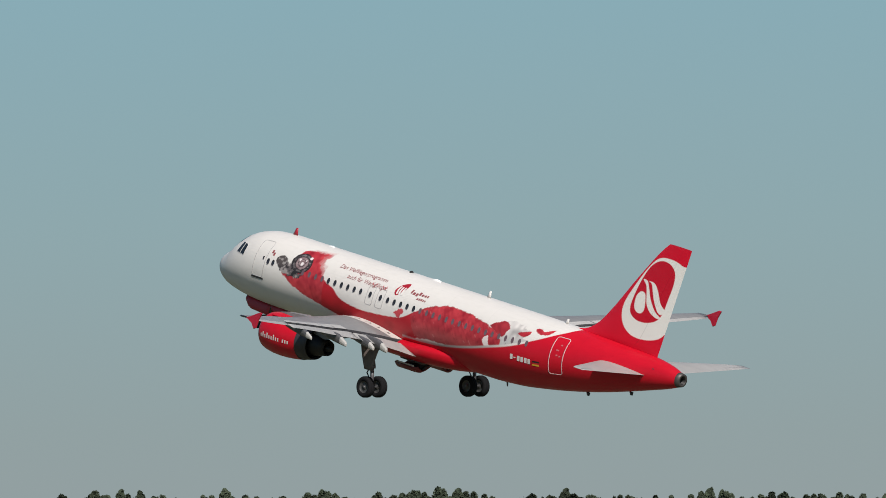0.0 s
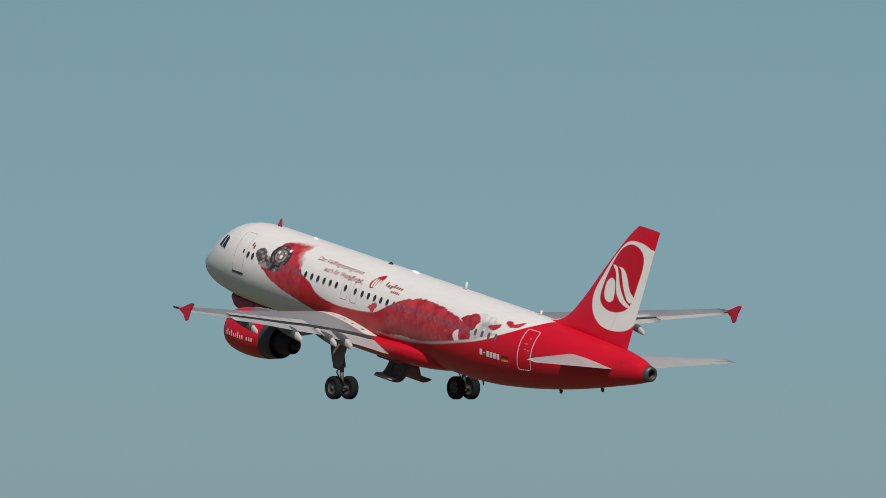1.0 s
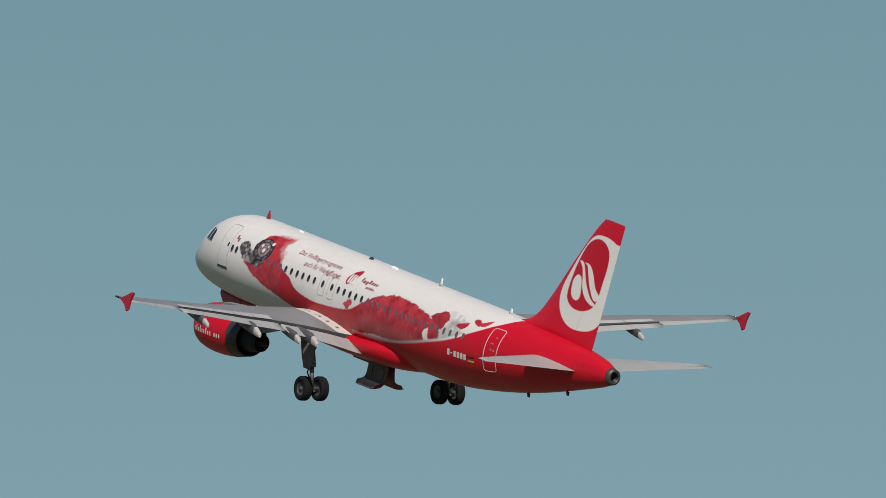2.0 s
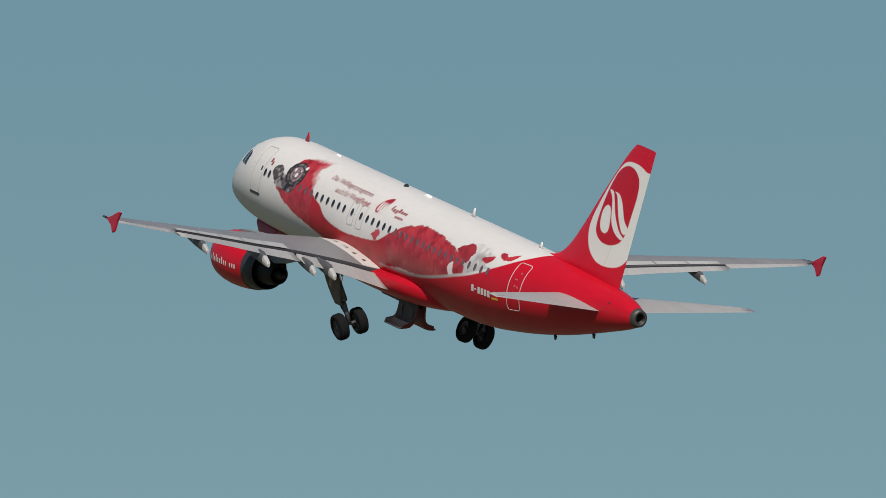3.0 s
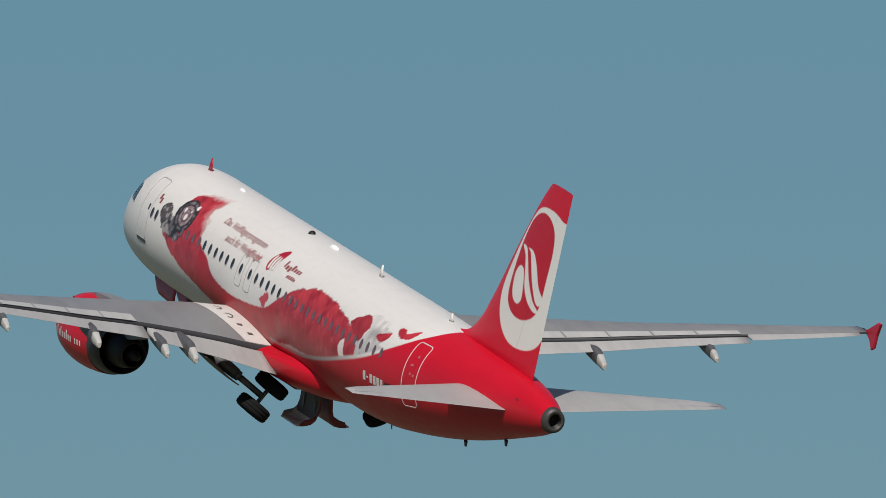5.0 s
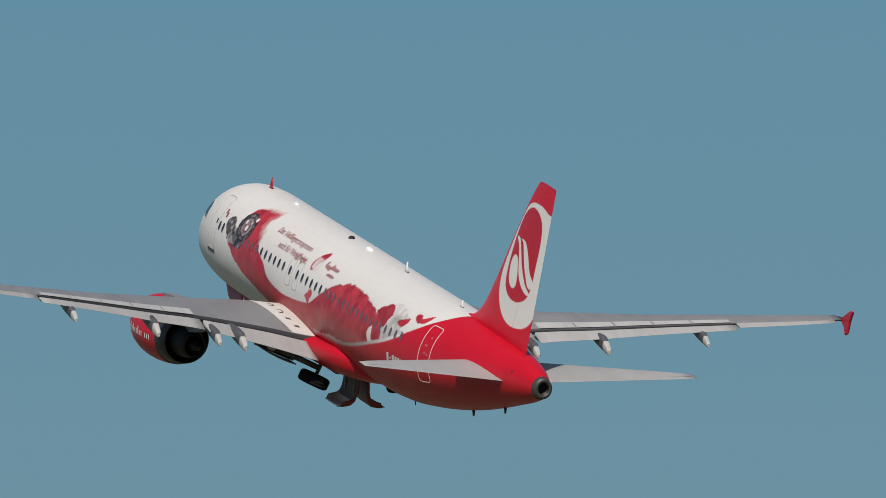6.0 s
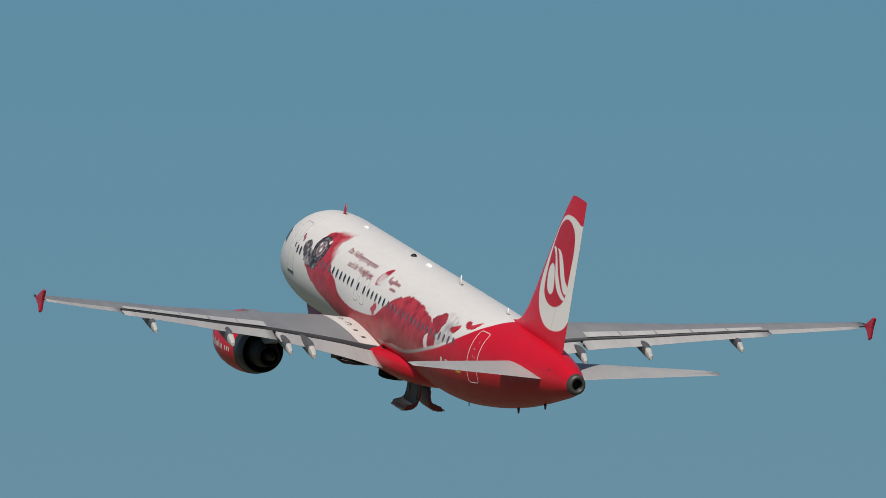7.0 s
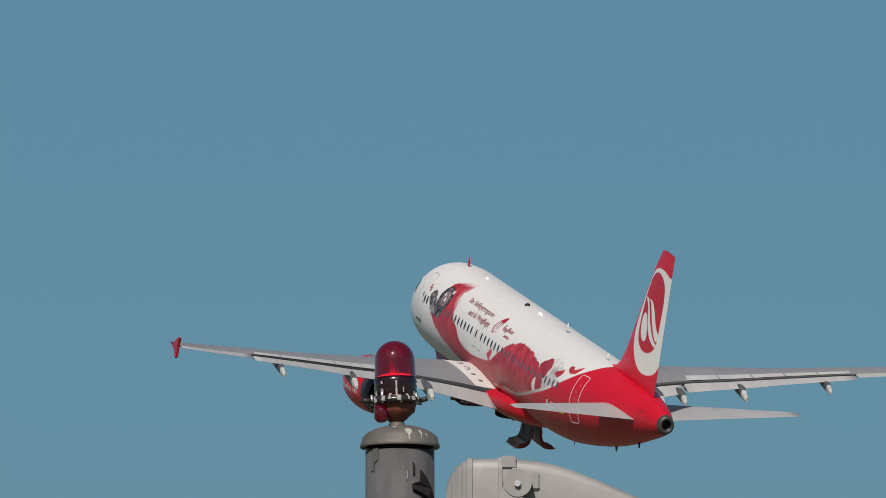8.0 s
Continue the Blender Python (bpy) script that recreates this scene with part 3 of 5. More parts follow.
    ring = np.where((np.cos(7 * around + 3.5 * blot) > .25)[:, None], np.array((.035, .03, .03)), (.15 + .8 * blot[:, None]) * np.array((.19, .17, .17)))
    col = np.where(((e < .93) & (e > .74))[:, None], ring, col)
    iris = speckle(s, g, .13, 15)[:, None]
    col = np.where((e < .64)[:, None], (1 - iris) * np.array((.11, .06, .065)) + iris * np.array((.30, .23, .23)), col)
    col = np.where(((e < .42) & (e > .34))[:, None], np.array((.06, .045, .048)), col)
    for cs, cg, rr in ((8.42, 1.06, .11), (8.14, 1.26, .08), (8.86, 1.52, .10), (8.62, 1.30, .06)):
        col = np.where((np.hypot(s - cs, g - cg) < rr)[:, None], np.array((.62, .58, .57)), col)
    # the red sweep with its pale edge
    gap = SWEEP(s) - g
    aft = np.where(s > 29.6, 1.0, np.clip(gap / .05 + .5, 0, 1) * (s > 15))[:, None]
    edge = (np.clip((.085 - np.abs(gap)) / .05, 0, 1) * (s > 17.2) * (s < 27.0))[:, None]
    col = col + (red * (.97 + .06 * coarse[:, None]) - col) * aft
    tint = np.clip((s - 23.5) / 2.5, 0, 1)[:, None]
    col = col + (np.array((.36, .32, .31)) * (1 - tint) + np.array((.58, .55, .52)) * tint - col) * edge
    # skin joints, faint stains
    for joint in (1.35, 3.7, 6.9, 9.3, 12.1, 17.4, 20.2, 23.6, 27.1, 30.6, 33.2):
        col = np.where((np.abs(s - joint) < .013)[:, None], col * .955, col)
    for seam in (1.05, 2.25, -.95):
        col = np.where(((np.abs(g - seam) < .010) & (s > 4) & (s < 29))[:, None], col * .975, col)
    stain = speckle(s * .35, g, .12, 16)[:, None]
    return col * (1 - .04 * np.clip(stain - .55, 0, 1) * 2)


def build_fuselage(plane):
    near = .32 + np.linspace(0, 1, 60) ** 1.6 * .90
    s = np.r_[near, np.arange(1.245, 37.3, .042), 37.3]
    g = np.linspace(-math.pi, math.pi, 288, endpoint=False) * GIRTH
    ss, gg = np.meshgrid(s, g, indexing="ij")
    a = gg / GIRTH
    half, mid = (CROWN(ss) - KEEL(ss)) / 2, (CROWN(ss) + KEEL(ss)) / 2
    pts = np.stack([X0 - ss, BEAM(ss) * np.cos(a), mid + half * np.sin(a)], -1).reshape(-1, 3)
    fold = np.where(np.abs(a) > math.pi / 2, np.sign(a) * math.pi - a, a) * GIRTH   # both sides carry the same scheme
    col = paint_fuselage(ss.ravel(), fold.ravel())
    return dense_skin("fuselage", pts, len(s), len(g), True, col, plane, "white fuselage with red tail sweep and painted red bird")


def patch(outline_s, outline_g, steps, out, side=1):
    """A four-cornered piece of skin: corners in (s, g) order round it."""
    u = np.linspace(0, 1, steps)
    uu, vv = np.meshgrid(u, u, indexing="ij")
    mixed = lambda c: (1 - uu) * ((1 - vv) * c[0] + vv * c[3]) + uu * ((1 - vv) * c[1] + vv * c[2])
    return hull(mixed(outline_s), mixed(outline_g), out, side).reshape(-1, 3), grid_faces(steps, steps, False)


def ribbon(path, width, out, closed=True, side=1):
    """A thin raised line along a path in (s, g)."""
    p = np.asarray(path, float)
    nxt, prv = np.roll(p, -1, 0), np.roll(p, 1, 0)
    if not closed:
        nxt[-1], prv[0] = p[-1], p[0]
    t = nxt - prv
    t /= np.linalg.norm(t, axis=1)[:, None]
    nrm = np.stack([-t[:, 1], t[:, 0]], -1) * width / 2
    a, b = p + nrm, p - nrm
    v = np.concatenate([hull(a[:, 0], a[:, 1], 0.002, side), hull(a[:, 0], a[:, 1], out, side), hull(b[:, 0], b[:, 1], out, side), hull(b[:, 0], b[:, 1], 0.002, side)])
    n = len(p)
    faces = [(k * n + i, k * n + (i + 1) % n, (k + 1) * n + (i + 1) % n, (k + 1) * n + i) for k in range(3) for i in range(n if closed else n - 1)]
    return v, faces


def rounded_box(s0, s1, g0, g1, r=.15, n=6, lean=0.0):
    """A rounded rectangle in (s, g), finely divided along its sides."""
    out = []
    for cs, cg, a0 in ((s1 - r, g1 - r, 0), (s0 + r, g1 - r, 90), (s0 + r, g0 + r, 180), (s1 - r, g0 + r, 270)):
        for a in np.radians(np.linspace(a0, a0 + 90, n)):
            out.append((cs + r * math.cos(a), cg + r * math.sin(a)))
    out = np.array(out)
    fine = []
    for i in range(len(out)):
        a, b = out[i], out[(i + 1) % len(out)]
        for k in range(max(1, int(np.linalg.norm(b - a) / .12))):
            fine.append(a + (b - a) * k / max(1, int(np.linalg.norm(b - a) / .12)))
    fine = np.array(fine)
    fine[:, 0] += lean * (fine[:, 1] - g0)
    return fine


def surface_pose(s, g, out=0.0, side=1):
    """The pose of a small flat piece on the skin: its x runs aft, its y up the skin, its z outwards."""
    p = hull(s, g, out, side)
    ds, dg = hull(s + .05, g, out, side) - hull(s - .05, g, out, side), hull(s, g + .05, out, side) - hull(s, g - .05, out, side)
    x, y = Vector(ds).normalized(), Vector(dg).normalized()
    z = x.cross(y).normalized() * (1 if side > 0 else -1)
    y = z.cross(x)
    m = Matrix((x, y, z)).transposed().to_4x4()
    return Matrix.Translation(p) @ m


def build_windows(fuselage):
    """Cabin windows: an oval pane sunk in a pale rim, all on one mesh."""
    a = np.linspace(0, 2 * math.pi, 16, endpoint=False)
    oval = lambda w, h, z: np.stack([w * np.cos(a), h * np.sign(np.sin(a)) * np.abs(np.sin(a)) ** .85, np.full(16, z)], -1)
    rings = np.concatenate([oval(.128, .19, .004), oval(.124, .186, .012), oval(.115, .174, .012), oval(.110, .17, .007)])
    faces = [tuple(f) for f in grid_faces(4, 16)] + [tuple(range(48, 64))]
    slots = [0] * 48 + [1]
    first = mesh_object("window", rings, faces, [M["line_grey"], M["pane"]], fuselage, "", True, slots)
    clear = [5.87, 6.27] + [10.90 + .5335 * k for k in range(6)] + [14.35, 15.19] + [15.79 + .5345 * k for k in range(5)]
    filmed = [8.77 + .5335 * k for k in range(4)] + [15.79 + .5345 * k for k in range(5, 22)]
    veiled = mesh_object("window", oval(.105, .172, .007), [tuple(range(16))], [M["film"]], fuselage, "cabin window dimmed by printed film")
    for side in (1, -1):
        for s, kind in [(s, first) for s in clear] + [(s, veiled) for s in filmed]:
            ob = kind if side > 0 and s in (clear[0], filmed[0]) else tagged(new("window", kind.data), kind.get("label", ""))
            ob.parent = fuselage
            ob.matrix_basis = surface_pose(s, .62, 0.0, side)


def build_cockpit(fuselage):
    """Side and front panes of the flight deck."""
    for side in (1, -1):
        for s, g in (([3.24, 3.60, 3.62, 3.36], [.72, .62, 1.28, 1.44]), ([2.84, 3.16, 3.28, 3.05], [.88, .74, 1.47, 1.57]), ([2.15, 2.60, 2.86, 2.62], [2.0, 1.72, 2.1, 2.75])):
            v, f = patch(s, g, 7, .012, side)
            mesh_object("cockpit_window", v, f, M["glass"], fuselage, "dark cockpit pane")
            mesh_object("cockpit_window_frame", *ribbon(np.stack([s, g], -1), .05, .016, True, side), M["line_grey"], fuselage)


def build_doors(fuselage):
    """Outlines, sills and handles of the doors and exits."""
    for side in (1, -1):
        for name, path, mat, width in (("passenger_door", rounded_box(4.72, 5.64, -.34, 1.84, .16, 6, .0), M["line_grey"], .035),
                                       ("rear_door", rounded_box(28.86, 29.80, -.93, 1.60, .16, 6, .0), M["line_white"], .055),
                                       ("overwing_exit", rounded_box(14.08, 14.62, .08, 1.1, .12), M["line_grey"], .035),
                                       ("overwing_exit", rounded_box(14.92, 15.46, .06, 1.1, .12), M["line_grey"], .035)):
            mesh_object(name, *ribbon(path, width, .008, True, side), mat, fuselage, "outlined cabin door set flush in the skin")
        mesh_object("door_sill", *patch([4.68, 5.70, 5.70, 4.68], [-.45, -.45, -.35, -.35], 5, .014, side), M["sleeve"], fuselage, "dark scuffed sill")
        mesh_object("door_handle", *patch([29.2, 29.42, 29.42, 29.2], [.62, .62, .70, .70], 3, .012, side), M["faded"], fuselage)
        for s, g in ((29.28, .28), (29.40, .98), (29.5, .24)):
            mesh_object("door_marking", *patch([s, s + .12, s + .12, s], [g, g, g + .1, g + .1], 3, .010, side), M["faded"], fuselage)
        mesh_object("door_window", *patch([5.36, 5.48, 5.48, 5.36], [.63, .63, .83, .83], 4, .010, side), M["pane"], fuselage)
    for s in (14.30, 15.13):
        for lean in (-.07, .07):
            mesh_object("exit_marking", *patch([s + lean, s + lean + .045, s + lean * 2.2 + .045, s + lean * 2.2], [1.13, 1.13, 1.34, 1.34], 3, .010), M["faded"], fuselage)
    for s, g in ((5.86, 1.12), (6.02, 1.0)):
        mesh_object("crest_marking", *patch([s, s + .13, s + .13, s], [g, g, g + .2, g + .2], 3, .010), M["letter"], fuselage)


def lettering(fuselage):
    """The two lines of the slogan, laid on the port side."""
    def flat_text(words):
        font = bpy.data.curves.new("slogan", "FONT")
        font.body, font.resolution_u, font.shear, font.offset = words, 3, .2, .0
        holder = new("slogan", font)
        flat = bpy.data.meshes.new_from_object(holder.evaluated_get(bpy.context.evaluated_depsgraph_get()))
        v = np.array([p.co[:] for p in flat.vertices])
        f = [tuple(p.vertices) for p in flat.polygons]
        bpy.data.objects.remove(holder)
        bpy.data.meshes.remove(flat)
        return v, f

    for body, s0, s1, g, cap in (("Das Vielfliegerprogramm", 11.12, 15.02, 1.56, .27), ("auch f\u00fcr Wenigflieger.", 12.10, 15.44, 1.10, .27)):
        whole = flat_text(body)[0][:, 0].max()
        said = ""
        for word in body.split():
            said = (said + " " + word).strip()
            v, f = flat_text(word)
            start = flat_text(said)[0][:, 0].max() - v[:, 0].max()
            s = s0 + (v[:, 0] + start) / whole * (s1 - s0)
            mesh_object("slogan_word", hull(s, g + v[:, 1] / .7 * cap, .012), f, M["letter"], fuselage, "dark red slogan lettering")


def skin_shape(name, outline, mat, fuselage, out=.012, label=""):
    """A flat painted shape on the port side: a fan over a smooth outline."""
    o = np.asarray(outline, float)
    c = o.mean(0)
    rings = np.concatenate([c + (o - c) * k for k in (.05, .4, .75, 1.0)])
    faces = [tuple(f) for f in grid_faces(4, len(o))] + [tuple(range(len(o)))]
    return mesh_object(name, hull(rings[:, 0], rings[:, 1], out), faces, mat, fuselage, label)


def markings(fuselage):
    """The emblem, the bars that stand for words and registration, and the flag."""
    skin_shape("emblem", rounded([(16.0, 1.18), (16.02, 1.42), (16.2, 1.70), (16.46, 1.90), (16.66, 1.96), (16.74, 1.82), (16.68, 1.54), (16.44, 1.18), (16.18, 1.02)]), M["crimson"], fuselage, .010, "red oval emblem")
    for s in (16.16, 16.34, 16.52):
        skin_shape("emblem_stroke", rounded([(s, 1.12), (s - .02, 1.4), (s + .05, 1.62), (s + .13, 1.6), (s + .1, 1.35), (s + .12, 1.12)], 3), M["white"], fuselage, .018)
    for s0, s1, g0, g1 in ((17.12, 17.24, 1.40, 1.66), (17.30, 17.48, 1.36, 1.52), (17.54, 17.70, 1.32, 1.52), (17.76, 17.92, 1.42, 1.64), (17.98, 18.14, 1.42, 1.56), (18.20, 18.34, 1.42, 1.56), (18.40, 18.52, 1.42, 1.56),
                           (17.78, 17.90, 1.14, 1.24), (17.95, 18.06, 1.14, 1.26), (18.11, 18.22, 1.14, 1.26), (18.27, 18.36, 1.14, 1.27), (18.41, 18.50, 1.14, 1.24)):
        mesh_object("word_bar", *patch([s0, s1, s1 + .04, s0 + .04], [g0, g0, g1, g1], 3, .010), M["letter"], fuselage)
    for k in range(6):
        s, wide = 26.02 + .265 * k, .2 if k != 1 else .16
        tall = (.0, .30) if k != 1 else (.12, .18)
        mesh_object("registration_bar", *patch([s, s + wide, s + wide, s], [-.42 - .02 * k + tall[0]] * 2 + [-.42 - .02 * k + tall[1]] * 2, 3, .010), M["white"], fuselage)
    mesh_object("drain_vent", *patch([35.74, 35.88, 35.88, 35.74], [.84, .84, .96, .96], 3, .012), M["sleeve"], fuselage, "small dark vent")
    for k, mat in enumerate(("flag_gold", "flag_red", "flag_black")):
        mesh_object("flag_stripe", *patch([27.68, 28.2, 28.2, 27.68], [-.58 + .1 * k] * 2 + [-.48 + .1 * k] * 2, 3, .010), M[mat], fuselage)


def blade(name, s, height, root, tip, sweep, mat, fuselage, g=GIRTH * math.pi / 2, label=""):
    """A blade aerial on the skin, tapered and swept."""
    up = np.array(hull(s, g, 1.0)) - np.array(hull(s, g, 0.0))
    rings = []
    for k in (0.0, .5, 1.0):
        base = hull(s, g, -.03) + up * (height + .03) * k
        c = root + (tip - root) * k
        rings.append([base + np.array((-sweep * k - c * f, w * c * .12, 0)) for f, w in ((0, 0), (.3, 1), (.7, .8), (1, 0), (.7, -.8), (.3, -1))])
    v, f = loft(rings, (True, True))
    return mesh_object(name, v, f, mat, fuselage, label)


# ---- flying surfaces ----
def foil(n=17, thick=.12, camber=.015, start=0.0, end=1.0):
    """A closed aerofoil loop of (chordwise, upright) pairs between two chord fractions."""
    x = start + (end - start) * (1 - np.cos(np.linspace(0, math.pi, n))) / 2
    t = 5 * thick * (.2969 * np.sqrt(x) - .126 * x - .3516 * x ** 2 + .2843 * x ** 3 - .1036 * x ** 4) + .0015
    c = camber * 4 * x * (1 - x)
    return np.concatenate([np.stack([x, c + t], -1)[::-1], np.stack([x, c - t], -1)[1:]])


SPAN = [1.2, 1.98, 3.5, 5.0, 6.4, 8.5, 10.5, 13.0, 15.0, 16.95]
LEAD = monotone(SPAN, [12.0, 12.45, 13.25, 14.06, 14.80, 15.92, 17.0, 18.35, 19.45, 20.50])
TRAIL = monotone(SPAN, [18.45, 18.5, 18.55, 18.62, 18.72, 19.30, 19.85, 20.55, 21.12, 21.66])
LEAD_Z = monotone(SPAN, [-1.32, -1.19, -.93, -.75, -.58, -.33, -.09, .29, .59, .89])
TRAIL_Z = monotone(SPAN, [-1.71, -1.59, -1.25, -.95, -.70, -.38, -.05, .32, .60, .90])
DEEP = monotone(SPAN, [.145, .14, .13, .122, .116, .11, .108, .105, .10, .095])


def wing_strip(y0, y1, start, end, steps, side, drop=0.0, aft=0.0, turn=0.0, thick=1.0, n=31):
    """Rings of a spanwise strip of the wing between two chord fractions, moved aft and down and turned."""
    rings = []
    for y in np.linspace(y0, y1, steps):
        le, te, zl, zt = LEAD(y), TRAIL(y), LEAD_Z(y), TRAIL_Z(y)
        f = foil(n, DEEP(y) * thick, .018, start, end)
        c = te - le
        f[:, 1] *= c
        f[:, 0] *= c
        px = start * c
        ca, sa = math.cos(turn), math.sin(turn)
        x, z = px + (f[:, 0] - px) * ca + f[:, 1] * sa, -(f[:, 0] - px) * sa + f[:, 1] * ca
        rings.append(np.stack([X0 - (le + x + aft), np.full(len(f), side * y), zl + (zt - zl) * (x / c) + z - drop * c / 3.9], -1))
    return rings


def wing_top(y, p, side, out=.03):
    """A point on the upper skin of the wing at a chord fraction."""
    c = TRAIL(y) - LEAD(y)
    up = foil(41, DEEP(y), .018)[:41][::-1]
    return (X0 - LEAD(y) - p * c, side * y, LEAD_Z(y) + (TRAIL_Z(y) - LEAD_Z(y)) * p + np.interp(p, up[:, 0], up[:, 1]) * c + out)


def build_wing(plane, side):
    rings = wing_strip(1.2, 16.95, 0.0, .79, 40, side)
    v, f = loft(rings)
    n = len(rings[0])
    slots = []
    for face in f:
        slots.append(1 if len(face) == 4 and (face[0] % n == n - 1 or face[1] % n == n - 1) else 0)
    wing = mesh_object("wing", v, f, [M["wing"], M["cove_shade"]], plane, "swept grey wing with flaps set for take-off", True, slots)
    # cream walkway at the root
    top = []
    for k in np.linspace(0, 1, 8):
        top.append([wing_top(1.5 + (1.70 - .95 * (p - .12)) * k, p, side, .012) for p in np.linspace(.12, .785, 14)])
    walk_v = np.array(top).reshape(-1, 3)
    mesh_object("root_panel", walk_v, grid_faces(8, 14, False), M["root"], wing, "cream escape path panel at the wing root")
    for k in range(2):
        arc = np.linspace(radians(60), radians(285), 9)
        rows = [wing_top(2.52 - .1 * k + r * math.cos(t), .26 + .15 * k + r * .9 * math.sin(t) / 4.5, side) for t in arc for r in (.15, .195)]
        mesh_object("path_arrow", rows, grid_faces(9, 2, False), M["arrow"], wing, "dark curved arrow on the escape path")
    for y, p, w, d in ((2.30, .55, .10, .012), (2.16, .67, .09, .014)):
        rows = [wing_top(yy, pp, side) for pp in (p - d, p, p + d) for yy in (y - w, y, y + w)]
        mesh_object("path_dash", rows, grid_faces(3, 3, False), M["arrow"], wing, "dark dash on the escape path")
    for y0, y1, aft, drop, turn, name in ((1.95, 6.28, .22, .09, radians(6), "inner_flap"), (6.42, 13.28, .16, .085, radians(5), "outer_flap")):
        v, f = loft(wing_strip(y0, y1, .80, 1.0, 16, side, drop, aft, turn, 1.0))
        mesh_object(name, v, f, M["light_wing"], wing, "pale grey flap, partly extended")
    v, f = loft(wing_strip(13.36, 16.7, .79, 1.0, 8, side, .0, .02, radians(3)))
    mesh_object("aileron", v, f, M["light_wing"], wing)
    for y0, y1 in ((2.5, 5.0), (6.5, 9.0), (9.05, 11.5), (11.55, 14.0), (14.05, 16.4)):
        v, f = loft(wing_strip(y0, y1, -.0, .12, 6, side, .10, -.08, radians(-8), .85))
        mesh_object("slat", v, f, M["metal"], wing, "bare metal slat drooped at the leading edge")
    for y in np.linspace(6.6, 13.2, 6)[:-1]:
        pts, w = [], 1.27
        for yy in np.linspace(y, y + w, 3):
            c = TRAIL(yy) - LEAD(yy)
            for p in (.64, .74, .797):
                up = foil(41, DEEP(yy), .018)[:41][::-1]
                z = np.interp(p, up[:, 0], up[:, 1]) * c
                pts.append((X0 - LEAD(yy) - p * c, side * yy, LEAD_Z(yy) + (TRAIL_Z(yy) - LEAD_Z(yy)) * p + z + .02))
        mesh_object("spoiler", pts, grid_faces(3, 3, False), M["spoiler"], wing, "pale spoiler panel ahead of the flap")
    # flap track fairings: pointed canoes under the trailing edge, pale aft ends
    for y, back, length, z, fat in ((12.05, 21.10, 2.4, -.02, .19), (8.6, 20.2, 2.8, -.54, .23), (6.08, 19.72, 2.2, -.91, .21), (5.1, 19.72, 2.7, -.99, .24)):
        rings, a = [], np.linspace(0, 2 * math.pi, 16, endpoint=False)
        for k, top, low, w in ((0, .05, .03, .02), (.12, .13, -.06, .07), (.3, .18, -.16, .11), (.5, .18, -.25, .13), (.74, .13, -.33, .13), (.84, .03, -.35, .115), (.842, .03, -.35, .115), (.91, -.06, -.37, .10), (.98, -.15, -.38, .08), (1.0, -.22, -.36, .05)):
            co, si = np.cos(a), np.sin(a)
            flat = np.sign(si) * np.abs(si) ** .6
            rings.append(np.stack([np.full(16, X0 - (back - length + k * length)), side * y + fat / .2 * w * np.sign(co) * np.abs(co) ** .5 * np.where(si < 0, 1 - .7 * np.abs(si) ** 1.5, 1), z + fat / .21 * ((top + low) / 2 + (top - low) / 2 * flat)], -1))
        v, f = loft(rings)
        slots = [1 if (len(face) > 4 or face[0] // 16 >= 6) and face[0] > 15 else 0 for face in f]
        mesh_object("flap_fairing", v, f, [M["steel"], M["tail_cap"]], wing, "dark canoe fairing with a pale tail", False, slots)
    # wingtip fence: an arrow-shaped plate above and below the tip
    y = 16.97
    outline = np.array([(21.12, .93), (21.42, 1.04), (22.15, 1.41), (22.34, 1.40), (22.12, .98), (22.0, .52), (21.84, .44), (21.62, .72), (21.3, .86)])
    v = np.concatenate([np.stack([X0 - outline[:, 0], np.full(9, side * (y + d)), outline[:, 1]], -1) for d in (.0, .035, .075, .11)])
    grow = outline.mean(0) + (outline - outline.mean(0)) * .94
    v[:9, 0], v[:9, 2], v[27:, 0], v[27:, 2] = X0 - grow[:, 0], grow[:, 1], X0 - grow[:, 0], grow[:, 1]
    f = [tuple(q) for q in grid_faces(4, 9)] + [tuple(range(9))[::-1], tuple(range(27, 36))]
    mesh_object("wingtip_fence", v, f, M["fence"], wing, "crimson arrow-shaped wingtip fence", False)
    # navigation light and static wicks
    bm = bmesh.new()
    rod(bm, (X0 - 20.6, side * 16.92, .90), (X0 - 21.15, side * 17.04, .94), .05, .04, 8)
    part("tip_light", bm, M["glass"], wing, "", True)
    return wing


